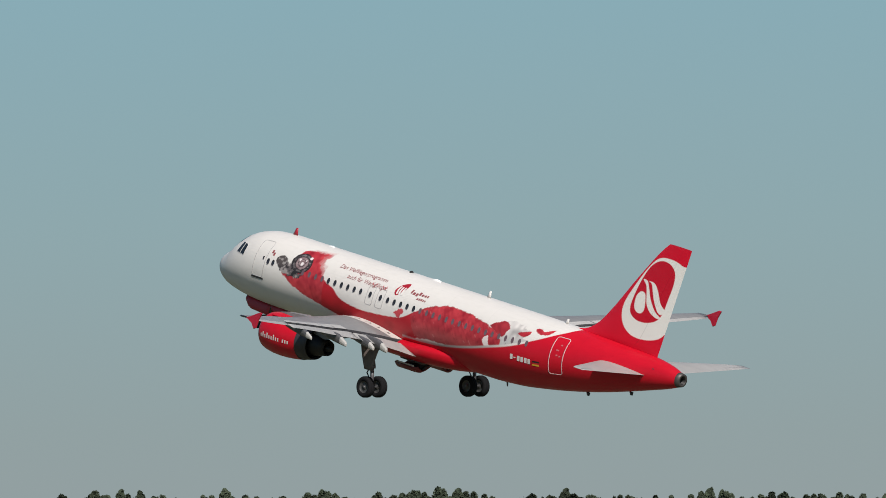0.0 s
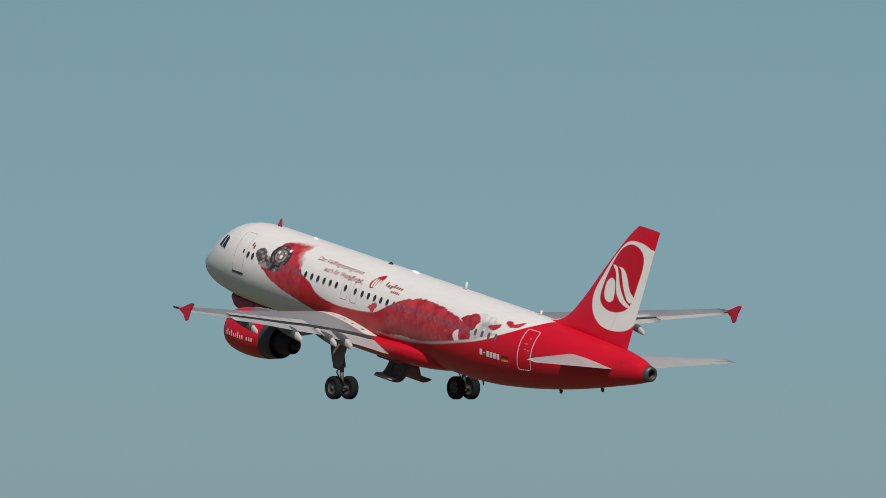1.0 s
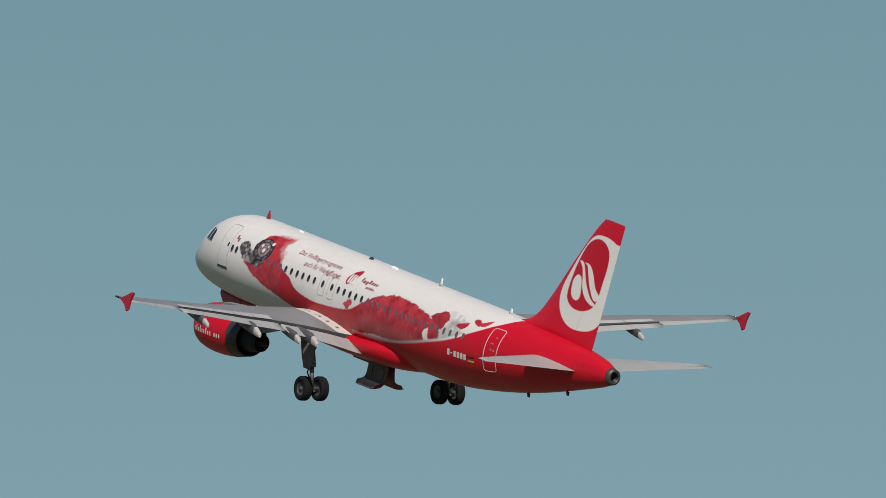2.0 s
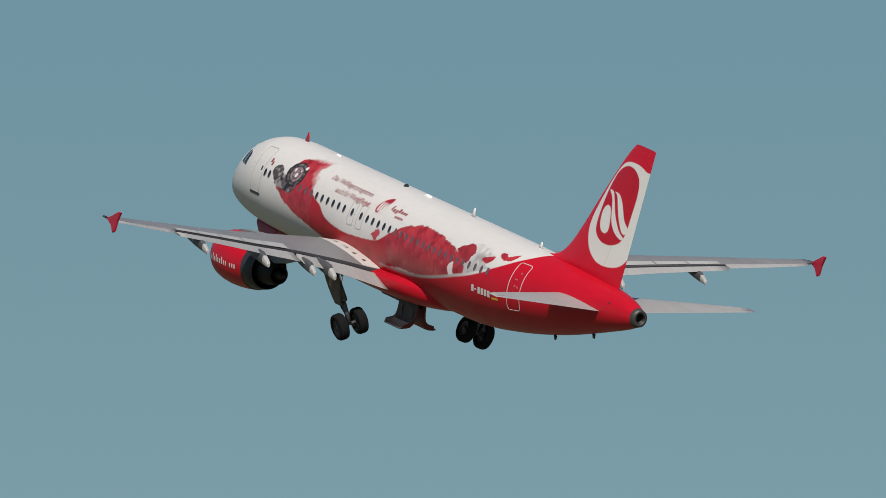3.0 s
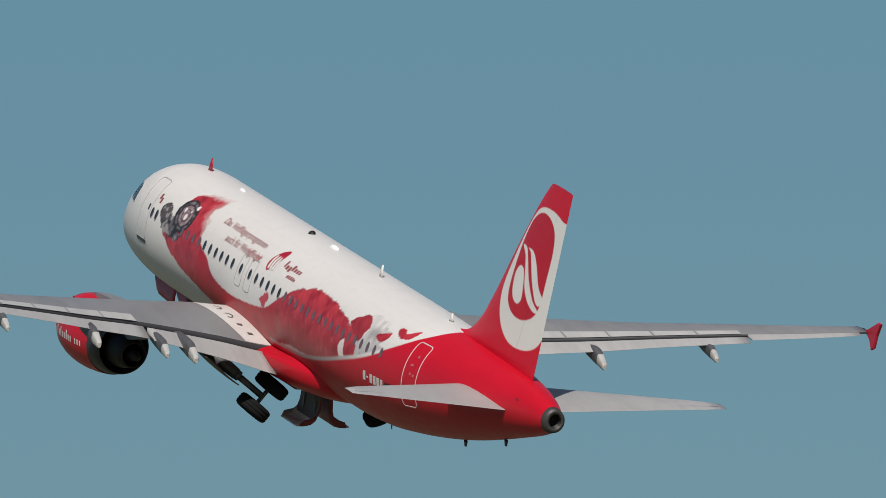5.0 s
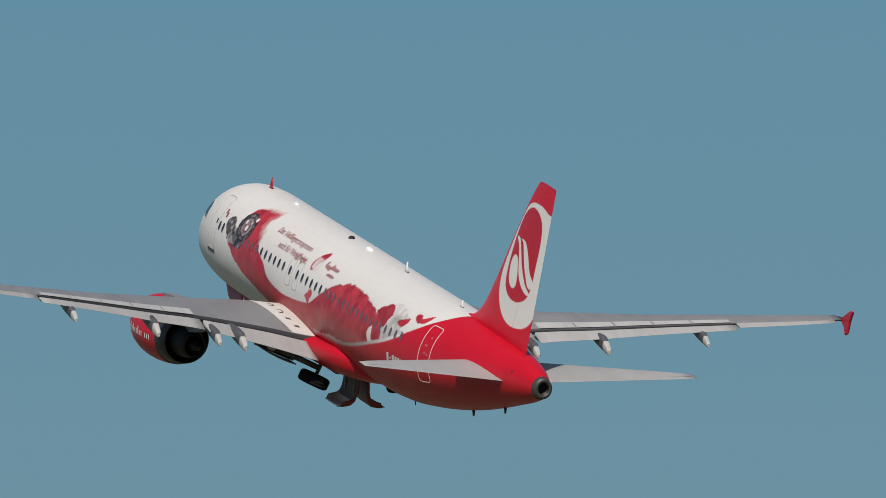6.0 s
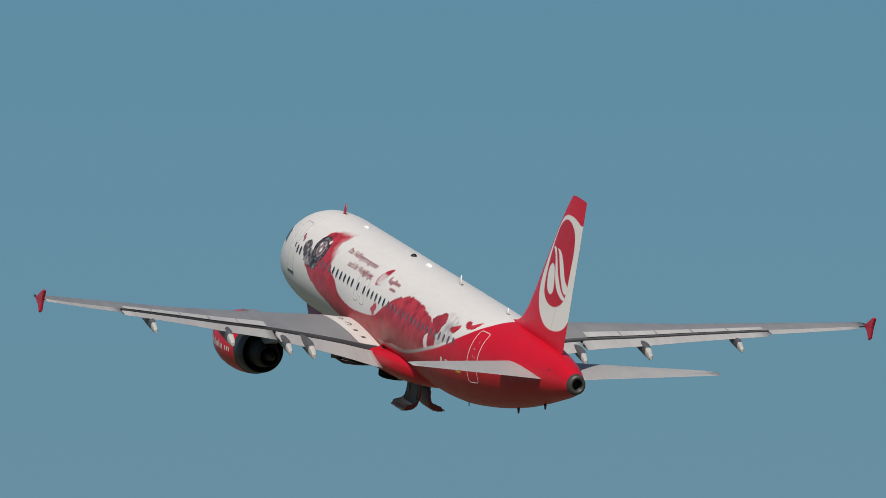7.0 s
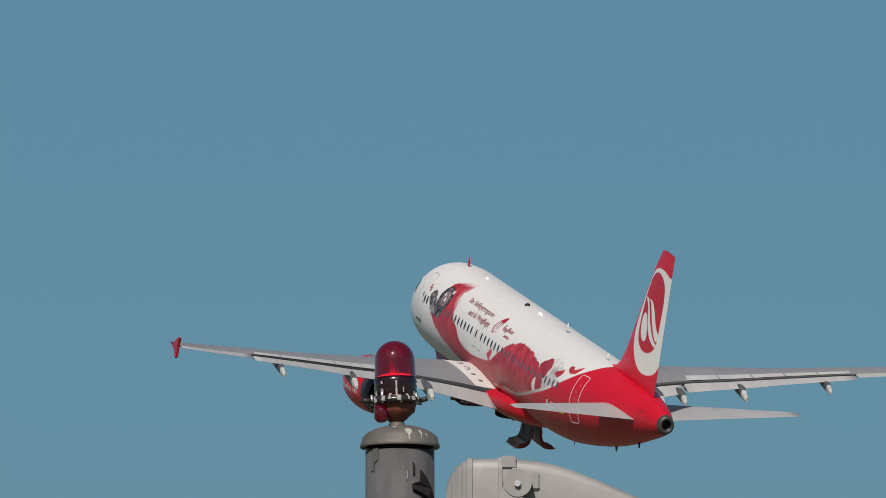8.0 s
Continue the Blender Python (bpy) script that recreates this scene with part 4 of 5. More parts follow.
def build_fin(plane):
    """The fin with its dorsal fillet, painted with a large oval emblem, and the rudder."""
    z = np.linspace(1.55, 7.96, 270)
    lead = monotone([1.55, 1.98, 2.12, 2.35, 2.75, 3.5, 5.75, 7.6, 7.96], [26.9, 28.6, 29.45, 30.0, 30.55, 31.25, 33.03, 34.62, 35.02])
    trail = monotone([1.55, 1.85, 8.0], [35.29, 35.36, 36.78])
    depth = monotone([1.55, 2.2, 3.5, 7.96], [.16, .32, .30, .11])
    rings, chordpos = [], []
    for zz in z:
        f = foil(150, .10, 0)
        c = trail(zz) - lead(zz)
        f[:, 1] *= depth(zz) / .05
        rings.append(np.stack([X0 - (lead(zz) + f[:, 0] * c), f[:, 1] * .5, np.full(len(f), zz)], -1))
    rings = np.array(rings)
    s, zz = X0 - rings[..., 0].ravel(), rings[..., 2].ravel()
    # same red as the fuselage, lifted: the fin's brighter light is in the colour
    col = np.tile(np.array((.56, .003, .020)), (len(s), 1)) * (1 + .04 * (speckle(s, zz, .5, 21) - .5))[:, None]
    outer = rounded([(32.28, 3.6), (32.38, 4.3), (32.95, 5.3), (33.6, 6.25), (34.2, 6.90), (34.75, 7.16), (35.5, 7.20), (36.2, 7.04), (36.9, 6.66), (36.2, 3.95), (35.6, 3.08), (35.0, 2.70), (34.1, 2.52), (33.2, 2.58), (32.55, 2.98)])
    inner = rounded([(32.85, 4.1), (33.1, 5.0), (33.55, 6.0), (34.05, 6.65), (34.7, 6.98), (35.35, 6.93), (35.78, 6.55), (35.8, 5.9), (35.55, 5.0), (35.3, 4.2), (34.9, 3.72), (34.2, 3.46), (33.5, 3.45), (33.0, 3.68)])
    drop = rounded([(33.13, 4.25), (33.2, 4.75), (33.5, 5.05), (33.82, 4.98), (33.92, 4.5), (33.88, 4.05), (33.6, 3.86), (33.28, 3.95)])
    sash_a = rounded([(33.52, 5.72), (33.85, 5.70), (34.05, 5.35), (34.3, 4.75), (34.72, 4.2), (35.14, 3.95), (34.9, 3.86), (34.4, 4.05), (34.05, 4.45), (33.92, 5.05), (33.8, 5.45)])
    sash_b = rounded([(33.98, 5.72), (34.4, 5.68), (34.72, 5.35), (35.05, 4.7), (35.42, 4.38), (35.2, 4.12), (34.9, 4.22), (34.55, 4.75), (34.35, 5.25), (34.2, 5.6)])
    # white lifted above the fuselage white, again with light in the colour
    white = np.array((.70, .68, .63))
    for shape, tone in ((outer, white), (inner, np.array((.46, .004, .018))), (drop, white), (sash_a, white), (sash_b, white)):
        share = sum(inside(s + du, zz + dv, shape) for du in (-.014, 0, .014) for dv in (-.012, 0, .012)) / 9.0
        col = col + (tone - col) * share[:, None]
    hinge = lead(zz) + .69 * (trail(zz) - lead(zz))
    col = np.where(((np.abs(s - hinge) < .012) & (zz > 2.1))[:, None], col * .82, col)
    fin = dense_skin("vertical_fin", rings.reshape(-1, 3), len(z), rings.shape[1], True, col, plane, "red vertical fin with a white and red oval emblem")
    cap_rings = []
    last = rings[-1][::6]
    for k, up in ((1.0, 0.0), (.96, .02), (.80, .035)):
        mid = last.mean(0)
        cap_rings.append(mid + (last - mid) * np.array((k if k < 1 else 1, k, 1)) + np.array((0, 0, up)))
    v, f = loft(cap_rings, (False, True))
    mesh_object("fin_cap", v, f, M["crimson"], fin)
    return fin


def build_tailplane(plane, side):
    rings = []
    for k in np.linspace(0, 1, 14):
        y = .35 + (6.22 - .35) * k
        le, te = 31.55 + (35.35 - 31.55) * k + (.12 * max(0, k - .9) / .1), 35.25 + (36.2 - 35.25) * k
        f = foil(15, .10 - .02 * k, 0, 0, 1)
        c = te - le
        rings.append(np.stack([X0 - (le + f[:, 0] * c), np.full(len(f), side * y), .80 + .56 * k + f[:, 1] * c * (1 if k < .99 else .6)], -1))
    v, f = loft(rings)
    tail = mesh_object("tailplane", v, f, M["light_wing"], plane, "pale grey swept tailplane")
    rows = []
    for k in np.linspace(.1, .97, 10):
        y, le, te = .35 + 5.87 * k, 31.55 + 3.8 * k, 35.25 + .95 * k
        s = le + .70 * (te - le)
        up = (.10 - .02 * k) * (te - le) * .22
        rows += [(X0 - s - d, side * y, .80 + .56 * k + up + .012) for d in (-.018, .018)]
    mesh_object("elevator_hinge_line", rows, grid_faces(10, 2, False), M["wing"], tail)
    return tail


# ---- engines ----
TEXT_UP = -13
def build_engine(plane, side):
    y, z = side * 5.72, -2.05
    outer = [(11.2, .88), (11.1, .91), (11.07, .95), (11.12, 1.0), (11.35, 1.07), (11.8, 1.13), (12.3, 1.15), (12.9, 1.135), (13.5, 1.08), (14.05, 1.0)]
    spot = Matrix.Translation((X0, y, z))
    flip = lambda pr: [(-s, r) for s, r in pr]
    v, f = lathe(flip(outer), "x", 56)
    v[:, 2] -= np.clip((np.abs(v[:, 1]) < 5) * np.maximum(0, -v[:, 2]) * .03, 0, .1)
    engine = mesh_object("engine", v, f, M["red"], plane, "underwing turbofan with red cowl and dark exhaust", True, None, spot)
    v, f = lathe(flip([(11.2, .88), (11.45, .83), (11.9, .82)]), "x", 40)
    mesh_object("intake_duct", v, f, M["metal"], engine)
    v, f = lathe(flip([(11.14, .935), (11.085, .95), (11.08, .965), (11.16, 1.012)]), "x", 56)
    v[:, 1:] *= 1.004
    mesh_object("intake_lip", v, f, M["metal"], engine, "bare metal intake lip")
    v, f = lathe(flip([(11.9, .82), (11.89, .3), (11.6, .22), (11.35, .02)]), "x", 40)
    mesh_object("fan_disc", v, f, M["steel"], engine)
    v, f = lathe(flip([(14.045, 1.002), (14.4, .94), (14.8, .85), (14.82, .82), (14.0, .86), (12.9, .86)]), "x", 56)
    mesh_object("fan_nozzle", v, f, M["sleeve"], engine, "dark painted fan nozzle sleeve")
    v, f = lathe(flip([(13.0, .62), (14.3, .66), (15.0, .59), (15.4, .50), (15.8, .42), (15.8, .38), (15.2, .31)]), "x", 44)
    mesh_object("core_cowl", v, f, M["hot"], engine, "scorched core nozzle")
    v, f = lathe(flip([(13.02, .87), (13.0, .66)]), "x", 44)
    mesh_object("fan_duct_wall", v, f, M["hot"], engine)
    v, f = lathe(flip([(15.2, .30), (15.6, .24), (16.1, .12), (16.2, .02)]), "x", 28, (False, True))
    mesh_object("exhaust_plug", v, f, M["hot"], engine)
    # pylon
    rings = []
    for s, w, lo, hi in ((11.6, .06, -1.2, -.92), (12.3, .20, -1.4, -.78), (13.6, .26, -1.7, -.66), (14.8, .20, -1.75, -.66), (16.0, .16, -1.5, -.75), (17.2, .05, -1.15, -.85)):
        rings.append([(-s, -w, lo - z), (-s, w, lo - z), (-s, w * .9, hi - z), (-s, -w * .9, hi - z)])
    v, f = loft(rings)
    mesh_object("pylon", v, f, M["wing"], engine, "grey engine pylon", False)
    # strake and word bars on the outboard side of the cowl
    bm = bmesh.new()
    box(bm, (-12.6, -.012, 0), (-11.8, .012, .18), .006)
    part("strake", bm, M["red"], engine, "", False, Matrix.Rotation(radians(-38 * side), 4, "X") @ Matrix.Translation((0, 0, 1.13)))
    profile = monotone([p[0] for p in outer[3:]], [p[1] for p in outer[3:]])
    for k in range(13):
        s0 = 11.42 + .178 * k
        tall = .30 if k in (3, 6, 1) else .19
        pts = []
        for s in (s0, s0 + .045, s0 + .09):
            for a in np.linspace(0, tall, 4):
                ang = radians(TEXT_UP) + a / 1.12
                r = profile(s) + .008
                pts.append((-s, side * r * math.cos(ang), r * math.sin(ang)))
        if k != 9:
            mesh_object("word_bar", pts, grid_faces(3, 4, False), M["white"], engine)
    return engine


# ---- landing gear ----
def wheel_parts(parent, y, x, z, r, width, axis_out):
    """A tyre with shoulders and grooves, and its dished rim."""
    h = width / 2
    prof = [(-h * .72, r * .56), (-h * .95, r * .66), (-h, r * .82), (-h * .82, r * .95), (-h * .5, r), (-h * .36, r), (-h * .34, r * .975), (-h * .26, r * .975), (-h * .24, r), (h * .24, r),
            (h * .26, r * .975), (h * .34, r * .975), (h * .36, r), (h * .5, r), (h * .82, r * .95), (h, r * .82), (h * .95, r * .66), (h * .72, r * .56)]
    v, f = lathe(prof, "y", 40)
    mesh_object("tyre", v, f, M["rubber"], parent, "black rubber tyre", True, None, Matrix.Translation((x, y, z)))
    v, f = lathe([(-h * .74, r * .57), (-h * .5, r * .50), (-h * .35, r * .25), (-h * .62, r * .20), (-h * .62, .01), (h * .62, .01), (h * .62, r * .20), (h * .35, r * .25), (h * .5, r * .50), (h * .74, r * .57)], "y", 28)
    mesh_object("rim", v, f, M["rim"], parent, "grey wheel rim", True, None, Matrix.Translation((x, y, z)))


GEAR_Z = -1.45


def build_main_gear(plane, side):
    """Leg, drag stay, torque link, leg door and two wheels; its origin is the hinge under the wing."""
    bm = bmesh.new()
    rod(bm, (.25, 0, .02), (-.38, 0, -1.25), .25, .19)
    rod(bm, (-.36, 0, -1.20), (-.58, 0, -2.34), .105)
    rod(bm, (-.58, -.62, -2.34), (-.58, .62, -2.34), .07)
    rod(bm, (-.30, 0, -1.18), (-.02, 0, -1.66), .035)
    rod(bm, (-.02, 0, -1.66), (-.50, 0, -2.12), .035)
    rod(bm, (-.12, 0, -.95), (-.10, -side * .34, -.25), .055)
    rod(bm, (.5, 0, -.04), (-.5, 0, -.04), .11)
    rod(bm, (-.40, .0, -1.2), (-.42, .0, -1.34), .17)
    gear = part("main_gear_leg", bm, M["steel"], plane, "dark steel main landing gear leg with paired wheels", True, pose(X0 - 17.02, side * 3.8, GEAR_Z))
    for d in (-.46, .46):
        wheel_parts(gear, d, -.58, -2.34, .585, .43, side)
    # leg door: a curved plate carried outboard of the leg
    rows = []
    for k in np.linspace(0, 1, 7):
        zz = -.10 - 1.35 * k
        for x in np.linspace(.55 - .45 * k, -.95 + .45 * k, 6):
            rows.append((x - .12 * k, side * (.20 + .04 * math.sin(k * 3)), zz))
    v = np.concatenate([np.array(rows), np.array(rows) + np.array((0, side * .04, 0))])
    f = [tuple(q) for q in grid_faces(7, 6, False)] + [tuple(q + 42) for q in grid_faces(7, 6, False)]
    ring = [i for i in range(6)] + [6 * k + 5 for k in range(1, 7)] + [36 + i for i in range(4, -1, -1)] + [6 * k for k in range(5, 0, -1)]
    f += [(ring[i], ring[(i + 1) % len(ring)], ring[(i + 1) % len(ring)] + 42, ring[i] + 42) for i in range(len(ring))]
    mesh_object("leg_door", v, f, M["bay"], gear, "grey leg door")
    bm = bmesh.new()
    for d in (.09, -.09):
        rod(bm, (.1, d, -.2), (-.45, d, -1.7), .018, None, 8)
    part("brake_hose", bm, M["rubber"], gear, "", True)
    return gear


def build_bay_door(plane, side):
    """The large curved door under the belly; its origin is the hinge along the keel."""
    prof = np.array([(.05, 0), (.05, -.44), (.09, -.84), (.18, -1.10), (.34, -1.24), (.52, -1.28), (.74, -1.28)])
    inner = prof + np.array([(.09, 0), (.09, .0), (.085, .03), (.06, .06), (.03, .08), (0, .08), (0, .02)])
    loop = np.concatenate([prof, inner[::-1]])
    rings = []
    for x, k in ((.88, .86), (.80, 1.0), (0.0, 1.0), (-.6, 1.0), (-.80, .95), (-.86, .82)):
        rings.append([(x, side * p[0] * k, p[1] * k) for p in loop])
    v, f = loft(rings)
    slots = [(2 if q[0] % 14 < 10 else 1) if len(q) == 4 and 7 <= q[0] % 14 < 13 else 0 for q in f]
    # outer skin takes the darkened red that holds the fairing's shade
    door = mesh_object("gear_bay_door", v, f, [M["shaded_red"], M["bay"], M["root"]], plane, "curved belly door hanging open, grey inside", True, slots, pose(X0 - 17.5, side * .10, -2.36))
    for x in (.42, -.62):
        bm = bmesh.new()
        rod(bm, (x, side * .13, -.05), (x, side * .15, -.55), .03, None, 8)
        box(bm, (x - .06, min(side * .08, side * .2), -.85), (x + .06, max(side * .08, side * .2), -.45), .01)
        part("door_rib", bm, M["steel"], door)
    bm = bmesh.new()
    box(bm, (-.74, min(side * .40, side * .82), -1.235), (.66, max(side * .40, side * .82), -1.19), .012)
    part("door_lip", bm, M["root"], door, "pale sealing lip")
    return door


def build_nose_gear(plane):
    bm = bmesh.new()
    rod(bm, (0, 0, .1), (0, 0, -1.15), .10, .09)
    rod(bm, (0, 0, -1.1), (.05, 0, -1.78), .06)
    rod(bm, (.05, -.3, -1.78), (.05, .3, -1.78), .045)
    rod(bm, (-.02, 0, -.4), (-.75, 0, .1), .04)
    gear = part("nose_gear_leg", bm, M["steel"], plane, "dark steel nose landing gear leg", True, pose(X0 - 5.07, 0, -1.75))
    for d in (-.25, .25):
        wheel_parts(gear, d, .05, -1.78, .38, .22, 1)
    for side in (1, -1):
        for s0, s1, deep, name in ((2.95, 4.95, .62, "nose_bay_door"), (5.05, 6.1, .42, "nose_leg_door")):
            rows = []
            for k in np.linspace(0, 1, 5):
                for s in np.linspace(s0, s1, 9):
                    base = KEEL(s) + .04
                    cut = 1 - .55 * max(0, (s0 + .5 - s) / .5) ** 2
                    rows.append((X0 - s, side * (.34 + .06 * math.sin(k * 2.5)), base - deep * k * cut))
            v = np.concatenate([np.array(rows), np.array(rows) + np.array((0, side * .03, 0))])
            q = grid_faces(5, 9, False)
            rim = [i for i in range(9)] + [9 * k + 8 for k in range(1, 5)] + [36 + i for i in range(7, -1, -1)] + [9 * k for k in range(3, 0, -1)]
            f = [tuple(t) for t in q] + [tuple(t + 45) for t in q] + [(rim[i], rim[(i + 1) % len(rim)], rim[(i + 1) % len(rim)] + 45, rim[i] + 45) for i in range(len(rim))]
            mesh_object(name, v, f, M["crimson"], plane, "red nose gear door hanging open")
    return gear


def build_fairing(plane):
    """The swollen fairing under the wing roots."""
    rings, a = [], np.linspace(0, 2 * math.pi, 40, endpoint=False)
    wide = monotone([10.4, 11.5, 13, 16, 18.8, 20.2, 21.6, 22.4], [1.2, 1.75, 2.10, 2.16, 2.02, 1.80, 1.30, .7])
    low = monotone([10.4, 11.5, 13, 16, 18.8, 20.2, 21.6, 22.4], [-1.9, -2.15, -2.32, -2.38, -2.35, -2.27, -2.10, -1.9])
    crest = monotone([10.4, 14, 16, 17.5, 18.5, 19.2, 20.2, 22.4], [-1.0, -1.12, -1.16, -1.18, -1.10, -1.02, -.95, -1.0])
    for s in np.linspace(10.4, 22.4, 40):
        w, lo = wide(s), low(s)
        top = crest(s)
        zc = min(-1.42, top - .25)
        co, si = np.cos(a), np.sin(a)
        yy = w * np.sign(co) * np.abs(co) ** .75
        zz = np.where(si < 0, zc + (lo - zc) * np.abs(si) ** .8 * -1 * -1, zc + (top - zc) * np.abs(si))
        rings.append(np.stack([np.full(40, X0 - s), yy, zz], -1))
    v, f = loft(rings)
    fairing = mesh_object("belly_fairing", v, f, M["red"], plane, "red belly fairing between the wing roots")
    bm = bmesh.new()
    box(bm, (X0 - 18.4, -1.15, -2.39), (X0 - 16.6, 1.15, -2.20), .04)
    part("wheel_bay", bm, M["bay"], fairing, "dark open wheel bay")
    return fairing


def build_airliner():
    plane = tagged(new("airliner"), "twin-engine airliner climbing, white and red with a painted bird", "airplane")
    fuselage = build_fuselage(plane)
    build_windows(fuselage)
    build_cockpit(fuselage)
    build_doors(fuselage)
    lettering(fuselage)
    markings(fuselage)
    v, f = loft([hull(np.full(40, 37.28), np.linspace(-math.pi, math.pi, 40, endpoint=False) * GIRTH, .004), 
                 np.array([(X0 - 37.56, .31 * math.cos(a), 1.03 + .36 * math.sin(a)) for a in np.linspace(-math.pi, math.pi, 40, endpoint=False)]),
                 np.array([(X0 - 37.56, .20 * math.cos(a), 1.03 + .22 * math.sin(a)) for a in np.linspace(-math.pi, math.pi, 40, endpoint=False)]),
                 np.array([(X0 - 37.20, .18 * math.cos(a), 1.03 + .20 * math.sin(a)) for a in np.linspace(-math.pi, math.pi, 40, endpoint=False)])], (False, True))
    mesh_object("tail_cone", v, f, [M["cone"], M["hot"]], fuselage, "grey metal exhaust at the tail tip", True, [0] * 80 + [1] * 41)
    blade("blade_aerial", 5.50, .42, .42, .16, .22, M["crimson"], fuselage, label="red swept blade aerial")
    for s, h in ((21.52, .40), (27.86, .27)):
        blade("blade_aerial", s, h, .34, .14, .18, M["white"], fuselage, label="white swept blade aerial")
    blade("drain_mast", 24.0, .25, .18, .10, .12, M["steel"], fuselage, -GIRTH * math.pi / 2)
    for s in (30.3, 33.6):
        blade("tail_aerial", s, .16, .34, .2, .1, M["sleeve"], fuselage, -GIRTH * math.pi / 2)
    # the white fairings carry a painted sun glint
    for s, w, h, mat in ((17.45, .36, .10, "bright"), (15.35, .13, .11, "hot"), (8.8, .24, .07, "bright")):
        v, f = lathe([(-w, .01), (-w * .8, h * .6), (0, h), (w * .8, h * .6), (w, .01)], "x", 16)
        v[:, 1] *= 1.2
        mesh_object("crown_fairing", v, f, M[mat], fuselage, "", True, None, Matrix.Translation(hull(s, GIRTH * math.pi / 2, .0)))
    build_fairing(plane)
    for side in (1, -1):
        build_wing(plane, side)
        build_tailplane(plane, side)
        build_engine(plane, side)
    build_fin(plane)
    legs = [build_main_gear(plane, side) for side in (1, -1)]
    doors = [build_bay_door(plane, side) for side in (1, -1)]
    return plane, legs, doors, build_nose_gear(plane)


airliner, main_legs, bay_doors, nose_leg = build_airliner()


# ---- ground and treeline ----
M.update(
    grass=material("airfield_grass", (0.100, 0.100, 0.056), 0.95, 0, 0.35, 0.6, 0.4, 6.0),
    leaf=material("tree_foliage", (0.043, 0.056, 0.036), 0.9, 0, 0.3, 1.2, 0, 40, 0, "", (1, 1, 1), 0.3, spec=0.1),
    bark=material("tree_bark", (0.10, 0.085, 0.065), 0.9, 0, 0.3, 3.0, 0.5, 12.0),
)


def build_ground():
    rings = [[(r * math.cos(a), r * math.sin(a), 0) for a in np.linspace(0, 2 * math.pi, 48, endpoint=False)] for r in (2, 40, 150, 400, 1000, 2200, 4900)]
    v, f = loft(rings, (True, False))
    tagged(mesh_object("ground", v, f, M["grass"], None, "", False), "flat grass airfield reaching the horizon", "ground", "", "structure")


def build_tree(seed, height, width, slim=False):
    """A tree: tapered trunk with limbs, and a crown of leaf clumps with gaps and an uneven outline."""
    rng = random.Random(seed)
    tree = tagged(new("tree"), "tall slim poplar in the far treeline" if slim else "broad leafy tree in the far treeline", "tree", "far treeline")
    bm = bmesh.new()
    rod(bm, (0, 0, -.2), (0, 0, height * .45), .28, .18, 9)
    rod(bm, (0, 0, height * .42), (.2, .1, height * .9), .18, .05, 7)
    for k in range(6):
        a, z = rng.uniform(0, 6.28), height * rng.uniform(.3, .6)
        rod(bm, (0, 0, z), (math.cos(a) * width * .36, math.sin(a) * width * .36, z + height * .2), .09, .03, 6)
    part("trunk", bm, M["bark"], tree, "grey-brown trunk with limbs", True)
    verts, faces = [], []
    lobes = [(rng.uniform(-.30, .30) * width, rng.uniform(-.30, .30) * width, height * rng.uniform(.45, .80), rng.uniform(.16, .28) * width) for _ in range(8)]
    for _ in range(6):
        x, y, peak = rng.uniform(-.26, .26) * width, rng.uniform(-.26, .26) * width, height * rng.uniform(.88, .985)
        lobes += [(x + rng.uniform(-.1, .1), y, peak - .32 * k, (.055 + .035 * k) * width) for k in range(5)]
    for n in range(9000 if not slim else 2200):
        x, y, z, r = lobes[rng.randrange(len(lobes))]
        d = Vector((rng.gauss(0, 1), rng.gauss(0, 1), rng.gauss(0, 1))).normalized() * r * rng.uniform(.25, 1.05)
        if slim:
            z, d = height * rng.uniform(.2, .92), Vector((d.x * .5, d.y * .5, d.z))
        c = Vector((x, y, z)) + d
        c.z = min(c.z, height)
        size = rng.uniform(.07, .17)
        u = Vector((rng.gauss(0, 1), rng.gauss(0, 1), rng.gauss(0, 1))).normalized()
        w = u.orthogonal().normalized()
        i = len(verts)
        verts += [c - u * size, c + w * size * .6, c + u * size, c - w * size * .6 + u.cross(w) * size * .4]
        faces += [(i, i + 1, i + 2), (i, i + 2, i + 3)]
    mesh_object("crown", verts, faces, M["leaf"], tree, "dull green crown with gaps", False)
    return tree


